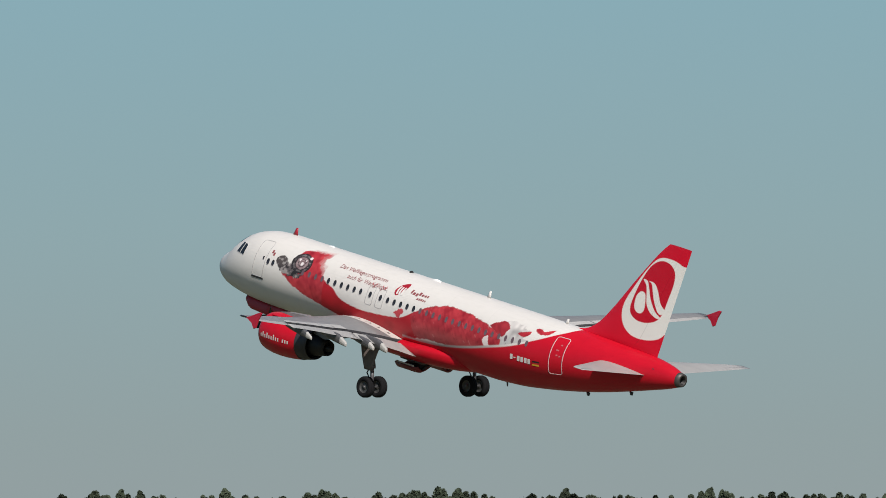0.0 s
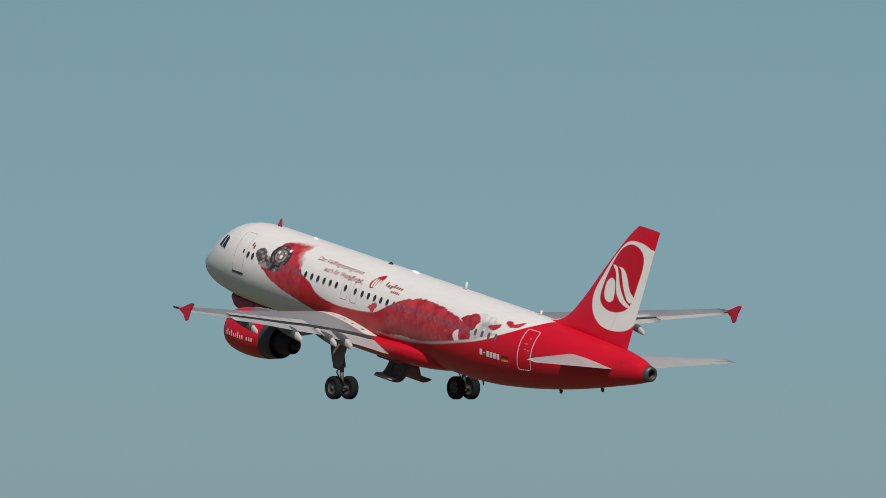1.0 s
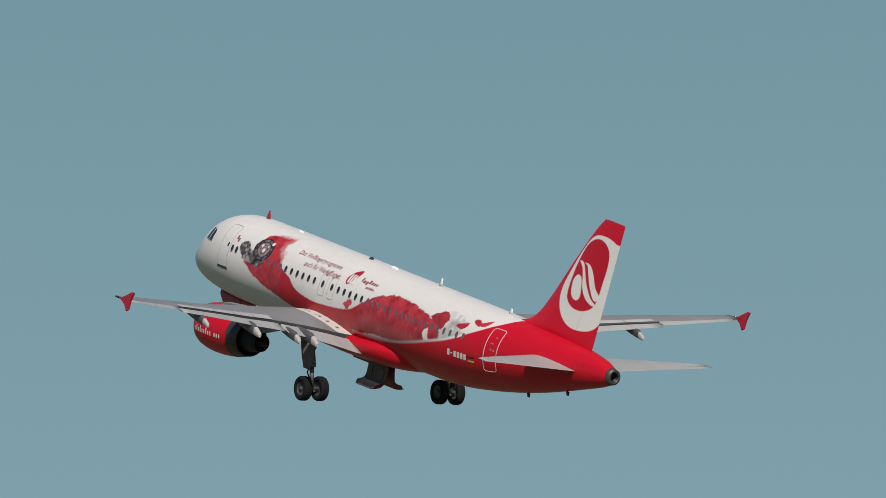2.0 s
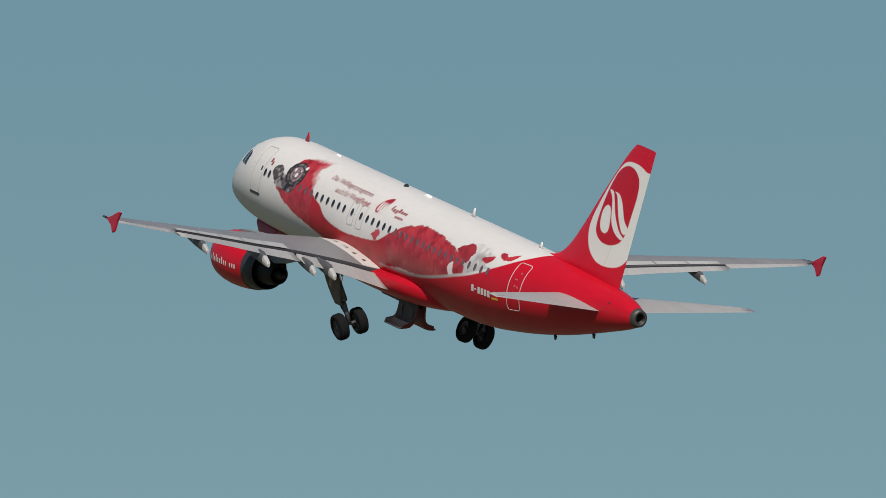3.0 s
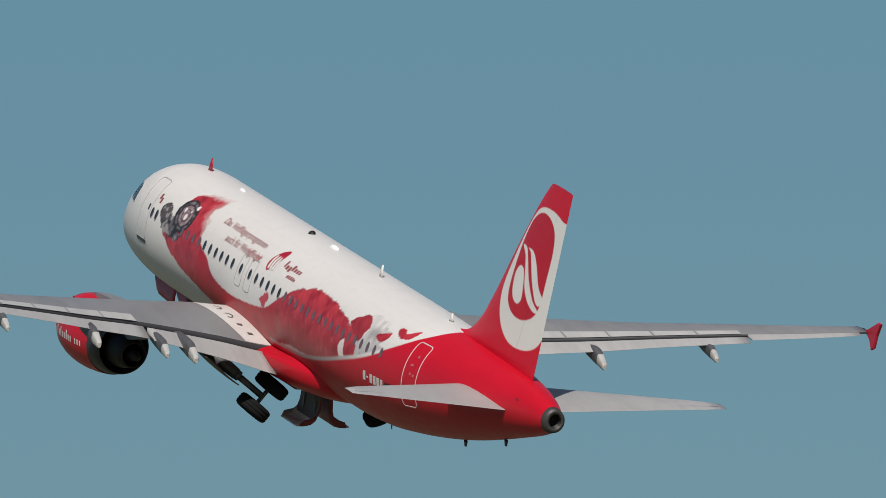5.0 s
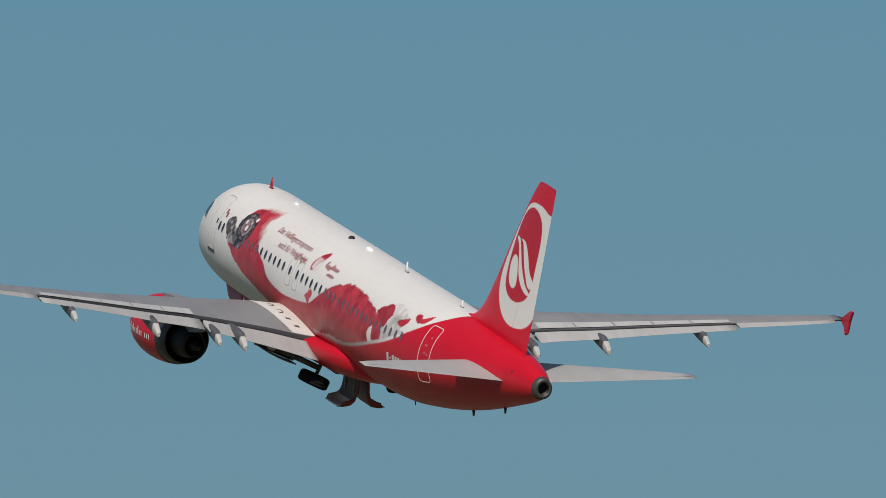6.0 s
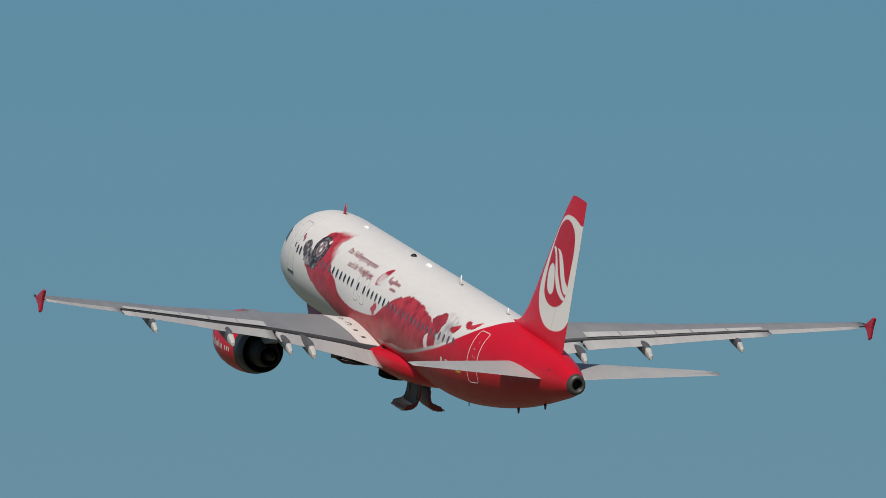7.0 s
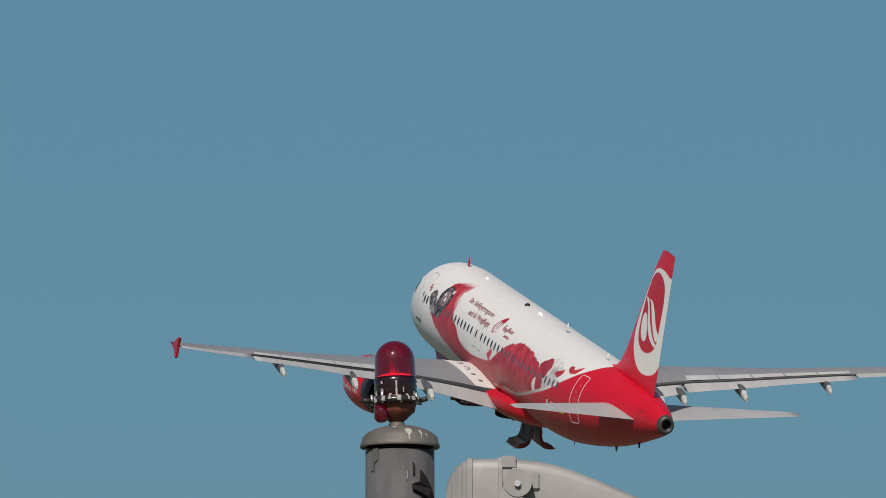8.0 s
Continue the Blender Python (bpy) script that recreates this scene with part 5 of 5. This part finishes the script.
def build_treeline():
    """The far treeline beyond the runway; height and spread of each tree in metres."""
    rng = random.Random(5)
    kinds = [build_tree(k, 12.0, 4.4) for k in range(5)] + [build_tree(40, 12.0, 1.6, True)]
    rows = [(20, 878), (60, 880), (100, 872), (135, 876), (170, 866), (200, 864), (232, 872), (262, 866), (290, 876), (340, 874), (375, 862), (420, 879), (470, 876), (572, 861),
            (620, 877), (660, 868), (700, 870), (728, 866), (768, 860), (790, 862), (830, 867), (852, 873), (928, 858), (962, 868), (985, 862), (1020, 872), (1062, 870),
            (1130, 873), (1180, 874), (1245, 857), (1275, 861), (1300, 869), (1368, 867), (1405, 865), (1445, 871), (1480, 870), (1520, 872), (1555, 871)]
    rows += [(x, rng.uniform(862, 878)) for x in list(range(-900, -10, 42)) + list(range(1600, 2500, 42))]
    rows += [(x + rng.uniform(-9, 9), rng.uniform(873, 878)) for x in range(185, 1560, 34)]
    used = set()
    for n, (across, up) in enumerate(rows):
        far = 1500 + rng.uniform(-25, 60)
        a = TREE_AZIMUTH - math.atan((across - 784) / 29940)
        height = 1.85 + far * math.tan(TREE_TILT - math.atan((up - 441) / 29940))
        k = 5 if across == 928 else rng.randrange(5)
        m = pose(-far * math.sin(a), far * math.cos(a), 0, 0, 0, rng.uniform(0, 360))
        scale = height / 12.0
        tree = kinds[k] if k not in used else copy_thing(kinds[k], m)
        used.add(k)
        tree.matrix_basis = m @ Matrix.Diagonal((scale * rng.uniform(.8, 1.1), scale * rng.uniform(.8, 1.1), scale, 1))


TREE_AZIMUTH, TREE_TILT = radians(CAMERA_START[1]), radians(CAMERA_START[0] - 90)
build_ground()
build_treeline()

# ---- the light mast near the camera: x to the right of it, y away, z up ----
M.update(
    mast=material("galvanised_grey_paint", (0.090, 0.087, 0.086), 0.55, 0.15, 0.38, 9.0, 0.15, 30.0, 0, "", (2, 2, .6)),
    cap=material("weathered_cap", (0.100, 0.093, 0.078), 0.6, 0.2, 0.30, 22.0, 0.1, 45.0),
    beige=material("floodlight_enamel", (0.215, 0.202, 0.191), 0.5, 0.05, 0.2, 7.0, 0.05, 30.0),
    tray=material("floodlight_tray", (0.150, 0.137, 0.122), 0.5, 0.1, 0.2, 9.0),
    black=material("black_plastic", (0.022, 0.020, 0.019), 0.6, 0, 0.25, 20.0, spec=0.2),
    cable=material("red_brown_cable", (0.10, 0.028, 0.022), 0.6, 0, 0.2, 20.0),
    rust=material("rusty_socket", (0.13, 0.030, 0.016), 0.6, 0.1, 0.4, 30.0),
    collar=material("dark_red_collar", (0.014, 0.002, 0.003), 0.2, 0, 0.2, 20.0, 0, 40, 0.2),
    flange=material("sooty_flange", (0.055, 0.048, 0.045), 0.24, 0.5, 0.4, 30.0),
    chalk=material("chalky_label", (0.10, 0.115, 0.12), 0.7, 0, 0.4, 60.0),
    stain=material("olive_stain", (0.085, 0.081, 0.070), 0.6, 0.1, 0.3, 30.0),
    # cross arm iron, darkened for the shadow under the floodlight
    iron=material("shaded_iron", (0.04, 0.037, 0.036), 0.6, 0.3, 0.35, 14.0),
    # pale stuff for the dome's reflected streak
    bulb=material("pale_streak_glass", (0.85, 0.72, 0.72), 0.15, 0, 0.05, 20.0),
    dropping=material("pale_stain", (0.30, 0.285, 0.26), 0.8, 0, 0.2, 40.0),
)


def red_glass():
    mat = material("red_beacon_glass", (0.225, 0.002, 0.026), 0.04, 0, 0.08, 12.0, 0, 40, 1.0)
    bsdf = mat.node_tree.nodes["Principled BSDF"]
    bsdf.inputs["Transmission Weight"].default_value = 0.75
    bsdf.inputs["IOR"].default_value = 1.3
    return mat


def lamp_glow():
    mat = bpy.data.materials.new("beacon_lamp_glow")
    mat.use_nodes = True
    bsdf = mat.node_tree.nodes["Principled BSDF"]
    bsdf.inputs["Base Color"].default_value = (0.9, 0.2, 0.2, 1)
    bsdf.inputs["Emission Color"].default_value = (1.0, 0.14, 0.18, 1)
    bsdf.inputs["Emission Strength"].default_value = 7.0
    return mat


M["dome"], M["glow"] = red_glass(), lamp_glow()
K = 60.0 / 29940.0


def spot(dx, dy, y=0.0):
    """A place on the mast from the middle of the cap's rim: right and down in units of about 2 mm."""
    return (dx * K, y, MAST_TOP - dy * K)


def turned(name, prof, mat, parent, at=(0, 0, 0), label="", n=40):
    v, f = lathe([(-dy * K, r * K) for dy, r in prof], "z", n, (True, True))
    return mesh_object(name, v, f, mat, parent, label, True, None, Matrix.Translation(at))


def placed(ob, dx=0, dy=0, y=0.0, rz=0.0):
    ob.matrix_basis = MAST_POSE @ pose(*spot(dx, dy, y), 0, 0, rz)
    return ob


def build_mast():
    mast = tagged(new("light_mast"), "grey painted steel light mast with a domed cap", "mast")
    mast.matrix_basis = MAST_POSE
    top = Matrix.Translation((0, 0, MAST_TOP))
    v, f = lathe([(0.0, 82 * K), (MAST_TOP * .5, 70 * K), (MAST_TOP - .02, 61 * K)], "z", 48, (True, True))
    mesh_object("pole", v, f, M["mast"], mast, "grey painted tapered steel pole")
    v, f = lathe([(-.004, 60 * K), (-.008, 69.5 * K), (-.006, 70.5 * K), (.004, 70.5 * K), (.007, 69 * K), (.030, 66.5 * K), (.046, 58 * K), (.060, 44 * K), (.070, 26 * K), (.076, .001)], "z", 48)
    mesh_object("cap", v, f, M["cap"], mast, "weathered domed cap", True, None, top)
    # pale droppings that ran down the cap's shoulder, following its profile: height and radius, half width
    shoulder = monotone([.004, .007, .030, .046, .060, .070], [70.5, 69, 66.5, 58, 44, 26])
    for a, low, high, wide in ((-76, .008, .050, .0125), (-56, .012, .046, .006), (-101, .050, .062, .010), (-46, .016, .034, .004)):
        pts = []
        for k in range(9):
            z = low + (high - low) * k / 8
            r = shoulder(z) * K + .0015
            half = wide * (.22 + .78 * max(0.0, math.sin(max(0.0, k - 3.5) / 4.5 * 2.6)))
            for d in (-1, 1):
                ang = radians(a) + d * half / r
                pts.append((r * math.cos(ang), r * math.sin(ang), z + .001))
        mesh_object("pale_stain", pts, grid_faces(9, 2, False), M["dropping"], mast, "", True, None, top)
    # dark blade shape and a thin strip on the pole, an olive stain and a pale scratch: plates that follow the pole
    def curved_plate(name, outline, mat, thick, label=""):
        rows = []
        for grow in (.0015, thick):
            rows += [(dx * K, -math.sqrt(max(6.0, 62.5 ** 2 - dx * dx)) * K - grow, -dy * K) for dx, dy in outline]
        n = len(outline)
        faces = [tuple(range(n))[::-1], tuple(range(n, 2 * n))] + [(i, (i + 1) % n, n + (i + 1) % n, n + i) for i in range(n)]
        mesh_object(name, rows, faces, mat, mast, label, False, None, top)
    curved_plate("vane", [(36, 47), (42, 54), (50, 66), (57, 80), (61, 99), (50, 96), (38, 89), (22, 82), (21, 75), (28, 72), (35, 70)], M["black"], .016, "dark blade-shaped plate")
    curved_plate("strip", [(22, 34), (26, 38), (26, 54), (23, 58)], M["black"], .008, "thin dark strip")
    curved_plate("stain", [(-48, 8), (-38, 9), (-39, 30), (-45, 34), (-46, 50), (-51, 48), (-50, 26)], M["stain"], .002, "olive stain")
    curved_plate("scratch", [(12, 52), (14, 50), (14, 64), (12.5, 67)], M["beige"], .003)
    # cross arm: shadow below the floodlight is put into its dark colour
    bm = bmesh.new()
    rod(bm, (-.22, .02, -.33), (.5, .02, -.33), .035)
    rod(bm, (.14, .05, -.38), (.40, .05, -.38), .045)
    rod(bm, (-.2, 0, -.62), (.4, 0, -.62), .04)
    rod(bm, (.06, 0, -.40), (.06, .95, -.40), .04)
    part("cross_arm", bm, M["iron"], mast, "steel cross arm with shade in its dark colour", True, top)
    return mast


def build_beacon():
    beacon = tagged(new("obstruction_light"), "red glass obstruction light lit on the mast cap", "beacon")
    placed(beacon, -4, 6)
    beacon.matrix_basis = beacon.matrix_basis @ pose(0, 0, 0, 0, -2, 0)   # leans a little
    bm = bmesh.new()
    rod(bm, (0, 0, .062), (0, 0, .108), .045, .018, 20)
    for a in range(6):
        rod(bm, (.036 * math.cos(a), .036 * math.sin(a), .07), (.036 * math.cos(a), .036 * math.sin(a), .082), .006, None, 6)
    part("neck", bm, M["cap"], beacon, "conical weathered neck", True)
    turned("bowl", [(-98, 12), (-101, 17), (-108, 24), (-114, 32), (-117, 33), (-126, 35), (-132, 38)], M["rust"], beacon, (0, 0, -.098), "red-brown socket bowl")
    turned("flange", [(-129, 39), (-130, 46), (-137, 47), (-140, 43), (-143, 37)], M["flange"], beacon, (0, 0, -.098), "dark clamping flange")
    for a in range(8):
        c, d = math.cos(a * .785 + .2), math.sin(a * .785 + .2)
        bm = bmesh.new()
        rod(bm, (.087 * c, .087 * d, .158), (.087 * c, .087 * d, .160 + .022 + .014 * (a % 3)), .006, None, 8)
        part("clamp_bolt", bm, M["metal"], beacon, "", True)
    for x0, x1, z in ((-.088, -.125, .172), (.088, .112, .170)):
        bm = bmesh.new()
        rod(bm, (x0, -.02, z), (x1, -.02, z + .006), .009, None, 8)
        part("clamp_lug", bm, M["flange"], beacon, "", True)
    turned("collar", [(-138, 35), (-142, 38), (-147, 36), (-151, 38.5), (-156, 36.5), (-160, 38.5), (-165, 37), (-170, 38.5), (-174, 37), (-178, 36)], M["collar"], beacon, (0, 0, -.10), "dark red ribbed collar")
    outer = [(.30, .0735), (.33, .0725), (.362, .0715)] + [(.362 + .071 * math.sin(t), .0715 * math.cos(t)) for t in np.linspace(.15, 1.55, 10)]
    inner = [(z - .004 if z > .37 else z, max(.001, r - .005)) for z, r in outer[::-1]]
    v, f = lathe(outer + inner, "z", 48)
    mesh_object("dome", v, f, M["dome"], beacon, "red glass dome", True, None, Matrix.Translation((0, 0, -.045)))
    v, f = lathe([(.250, .001), (.250, .060), (.253, .066), (.260, .066), (.266, .050), (.272, .020), (.273, .001)], "z", 32)
    mesh_object("lamp", v, f, M["glow"], beacon, "lit red lamp", True)
    # added pale core: stands in for the vertical reflection on the dome
    v, f = lathe([(.270, .001), (.270, .009), (.300, .011), (.345, .010), (.358, .006), (.361, .001)], "z", 24)
    mesh_object("bulb", v, f, M["bulb"], beacon, "pale rod imitating a reflected streak in the dome", True, None, Matrix.Translation((-.010, -.034, 0)))
    # added bright rods: stand in for further highlights on the glass
    for x, y in ((.052, -.030), (.010, -.050)):
        bm = bmesh.new()
        rod(bm, (x, y, .262), (x * .92, y * .92, .352), .0035, .0025, 8)
        part("lamp_stay", bm, M["metal"], beacon, "thin bright rod imitating a highlight in the dome", True)
    # droppings caked on the flange and down the collar
    rng = random.Random(12)
    for a, low, high, wide in ((-150, .170, .205, .006), (-140, .163, .178, .011), (-118, .166, .184, .009), (-104, .170, .192, .006), (-88, .182, .238, .0045), (-84, .166, .186, .010), (-62, .168, .190, .006), (-50, .166, .180, .011), (-36, .170, .200, .005), (-70, .196, .214, .003), (-128, .228, .240, .006)):
        pts = []
        for k in range(6):
            z = low + (high - low) * k / 5
            r = (.0975 if z < .178 else .0975 - (z - .178) * 1.6 if z < .188 else .0800)
            for d in (-1, 1):
                ang = radians(a) + d * wide * rng.uniform(.45, 1.0) / r
                pts.append((r * math.cos(ang), r * math.sin(ang), z))
        mesh_object("pale_crust", pts, grid_faces(6, 2, False), M["dropping"], beacon, "", True)
    # small red lens that hangs under the flange
    v, f = lathe([(-.030, .001), (-.028, .015), (-.016, .025), (.010, .026), (.030, .023), (.034, .001)], "z", 24)
    mesh_object("side_lens", v, f, M["dome"], beacon, "small red glass lens under the flange", True, None, Matrix.Translation((-.054, -.045, .122)))
    return beacon


def build_floodlight(label):
    """A wedge floodlight: domed rear housing, enamelled cover, darker tray, pivot, latch and bracket."""
    lamp = tagged(new("floodlight"), label, "floodlight", "floodlights on the mast")
    cover = monotone([83, 85, 93, 106, 126, 180, 238, 300, 400, 500, 560, 571], [104, 79, 55, 38, 28, 26, 30, 45, 86, 129, 153, 157])
    floor = monotone([83, 96, 140, 203, 571], [112, 122, 132, 137, 161])
    # cross-section: flat sides, rounded upper edges, flat top
    half_section = [(1, 0), (1, .05), (1, .45), (1, .80), (.985, .90), (.95, .96), (.88, .99), (.78, 1)]
    section = half_section + [(-w, h) for w, h in half_section[::-1]]
    rings = []
    for dx in (83, 84, 85, 88, 93, 99, 106, 116, 126, 150, 180, 210, 238, 270, 300, 350, 400, 450, 500, 540, 565, 571):
        t, b = cover(dx), floor(dx)
        half = .20 * (1 - .25 * max(0, (126 - dx) / 43))
        ring = [(dx * K, -half * w, -(b - (b - t) * h) * K) for w, h in section]
        rings.append(ring)
    v, f = loft(rings)
    mesh_object("cover", v, f, M["beige"], lamp, "grey-beige enamelled cover")
    for lo, hi, name in ((91, 94, "rear_rib"), (101, 104, "rear_rib"), (111, 114, "rear_rib"), (120, 131, "rear_flange"), (176, 184, "strap"), (200, 208, "strap")):
        band = []
        for dx in (lo, lo + .5, hi - .5, hi):
            t, b, grow = cover(dx), floor(dx), (3.0 if name != "rear_rib" else 1.2) if dx not in (lo, hi) else .4
            ring = [(dx * K, -(.20 * (1 - .25 * max(0, (126 - dx) / 43)) + grow * K) * w, -(b - (b - t + grow) * h) * K) for w, h in section]
            band.append(ring)
        mesh_object(name, *loft(band), M["beige"], lamp, "", False)
    rings = []
    for dx, lift in ((200, 0), (206, 0), (300, 0), (420, 0), (528, 0), (571, 1)):
        b = floor(dx) - .5
        low = b + (34 if not lift else 3)
        rings.append([(dx * K, -.205, -b * K), (dx * K, .205, -b * K), ((dx - 6) * K, .17, -low * K), ((dx - 6) * K, -.17, -low * K)])
    v, f = loft(rings)
    mesh_object("tray", v, f, M["tray"], lamp, "brownish lamp tray", False)
    bm = bmesh.new()
    box(bm, (200 * K, -.212, -140 * K), (571 * K, -.200, -134 * K), .002, Matrix.Translation((203 * K, 0, -140 * K)) @ Matrix.Rotation(radians(3.7), 4, "Y") @ Matrix.Translation((-203 * K, 0, 140 * K)))
    part("seal", bm, M["tray"], lamp, "thin rim seal")
    bm = bmesh.new()
    rod(bm, (210 * K, -.19, -75 * K), (210 * K, -.265, -75 * K), 26 * K, 25 * K, 36)
    part("pivot_disc", bm, M["beige"], lamp, "round pivot disc", False)
    bm = bmesh.new()
    rod(bm, (210 * K, -.26, -77 * K), (210 * K, -.28, -77 * K), 6 * K, None, 6)
    part("bolt", bm, M["metal"], lamp, "bright bolt head")
    bm = bmesh.new()
    box(bm, (236 * K, -.212, -84 * K), (249 * K, -.19, -54 * K), .004)
    part("hinge_lug", bm, M["beige"], lamp, "")
    bm = bmesh.new()
    box(bm, (181 * K, -.209, -46 * K), (208 * K, -.19, -24 * K), .004)
    part("hinge_block", bm, M["beige"], lamp, "")
    bm = bmesh.new()
    box(bm, (-.042, -.016, -.16), (.042, .016, .0), .006)
    part("pivot_arm", bm, M["beige"], lamp, "beige pivot arm", False, pose(210 * K, -.245, -75 * K, 0, 22, 0))
    for dx, dy in ((262, 138), (476, 152)):
        bm = bmesh.new()
        box(bm, ((dx - 12) * K, -.222, -(dy + 4) * K), ((dx + 12) * K, -.205, -(dy - 7) * K), .004)
        part("latch", bm, M["metal"] if dx < 300 else M["beige"], lamp, "latch on the rim")
    bm = bmesh.new()
    box(bm, (-.041, -.02, -.19), (.041, .02, .06), .006)
    part("bracket_arm", bm, M["black"], lamp, "dark steel bracket arm", False, pose(170 * K, -.248, -170 * K, 0, 24, 0))
    bm = bmesh.new()
    box(bm, (-.05, -.03, -.45), (.05, .03, .0), .008)
    part("stirrup", bm, M["beige"], lamp, "pale stirrup", False, pose(128 * K, -.20, -245 * K, 0, 26, 0))
    for x, z0, z1, turn in ((.012, -.085, -.020, 12), (-.012, -.155, -.095, -14)):
        bm = bmesh.new()
        box(bm, (-.005, -.034, z0), (.005, -.029, z1), .002)
        part("slot", bm, M["black"], lamp, "dark slot in the stirrup", False, pose(128 * K + x, -.20, -245 * K, 0, 26 + turn, 0))
    bm = bmesh.new()
    rod(bm, (92 * K, -.12, -148 * K), (176 * K, -.14, -152 * K), .085, .07, 20)
    rod(bm, (112 * K, -.13, -150 * K), (150 * K, -.13, -182 * K), .075, .06, 18)
    part("gear_housing", bm, M["black"], lamp, "dark gear housing", True)
    for pts in (((205, 150), (222, 175), (205, 215), (160, 240), (140, 225)), ((106, 120), (92, 130), (96, 150))):
        curve = rounded([(p[0], p[1]) for p in pts] + [(p[0] + .5, p[1] + .5) for p in pts[::-1]], 12)[:len(pts) * 12 - 11]
        bm = bmesh.new()
        for a, b in zip(curve[:-1], curve[1:]):
            if (a - b).any():
                rod(bm, (a[0] * K, -.24, -a[1] * K), (b[0] * K, -.24, -b[1] * K), .008, None, 8)
        part("lead", bm, M["black"], lamp, "black lead", True)
    return lamp


def build_control_box():
    case = tagged(new("control_box"), "black plastic control box with chalky labels on the cross arm", "electrical box")
    placed(case, -138, 142, -.03, -40)
    bm = bmesh.new()
    box(bm, (-.078, -.068, -.088), (.078, .068, .074), .010)
    part("case", bm, M["black"], case, "black ribbed case")
    for x0, x1, z0, z1 in ((-.066, -.016, .042, .060), (.010, .064, .040, .058), (-.066, -.046, -.010, .022), (.026, .050, -.004, .030), (-.034, -.008, .006, .018), (.044, .064, -.030, -.016)):
        bm = bmesh.new()
        box(bm, (x0, -.074, z0), (x1, -.069, z1), .002)
        part("label_plate", bm, M["chalk"], case)
    for x in (-.042, .022):
        bm = bmesh.new()
        rod(bm, (x, -.068, -.050), (x, -.074, -.050), .024, .022, 20)
        part("dial", bm, M["chalk"], case, "round chalky dial")
        bm = bmesh.new()
        rod(bm, (x, -.076, -.050), (x, -.080, -.052), .018, .017, 16)
        part("dial_face", bm, M["black"], case)
    for path in ([(.078, .02, .045), (.090, .015, .040), (.094, .0, .005), (.094, -.02, -.04), (.092, -.045, -.08), (.08, -.07, -.14)],
                 [(-.075, .0, .0), (-.13, -.01, -.005), (-.19, -.02, -.02), (-.25, -.03, -.05), (-.31, -.04, -.10), (-.34, -.04, -.16)]):
        bm = bmesh.new()
        for a, b in zip(path[:-1], path[1:]):
            rod(bm, a, b, .008, None, 8)
        part("cable", bm, M["cable"], case, "red-brown cable", True)
    bm = bmesh.new()
    box(bm, (-.01, .066, -.09), (.07, .13, .062), .008)
    part("side_bracket", bm, M["beige"], case, "beige side bracket")
    return case


build_mast()
build_beacon()
lamp_a = placed(build_floodlight("grey-beige wedge floodlight aimed down over the apron"), -3, 6, -.02)
lamp_b = tagged(copy_thing(lamp_a, MAST_POSE @ pose(*spot(-39, 11, .95), 0, 0, 58)), "second grey-beige floodlight turned further round")
build_control_box()


# ---- what moves ----
def motions():
    walk(airliner, FLIGHT_ROWS)
    swing = [(0.0, 0), (1.7, 0), (2.3, 2), (2.8, 9), (3.0, 16), (3.5, 33), (4.0, 42), (4.5, 48), (5.0, 54), (5.8, 66), (6.0, 69), (6.2, 72), (6.5, 77), (6.8, 83), (7.0, 86), (7.3, 88), (8.0, 88)]
    for leg, side in zip(main_legs, (1, -1)):
        rows = []
        for t, a in swing:
            a += {2.8: 5, 3.0: 5}.get(t, 0) if side > 0 else 0   # the port leg starts first
            tuck = max(0, (a - 62) / 26)   # the leg draws in as it locks up
            rows.append((t, pose(X0 - 17.02, side * (3.8 - .38 * tuck), GEAR_Z - .17 * tuck, -side * a, 0, 0)))
        walk(leg, rows)
    opening = [(0.0, 52), (0.4, 41), (0.8, 27), (1.0, 19), (1.2, 11), (1.4, 4), (1.6, 0), (8.0, 0)]
    for door, side in zip(bay_doors, (1, -1)):
        walk(door, [(t, pose(X0 - 17.5, side * .10, -2.36, side * a, 0, 0)) for t, a in opening])
    fold = [(0.0, 35), (0.6, 62), (1.2, 84), (1.6, 93), (8.0, 93)]
    walk(nose_leg, [(t, pose(X0 - 5.07, 0, -1.75, 0, -a, 0)) for t, a in fold])


motions()
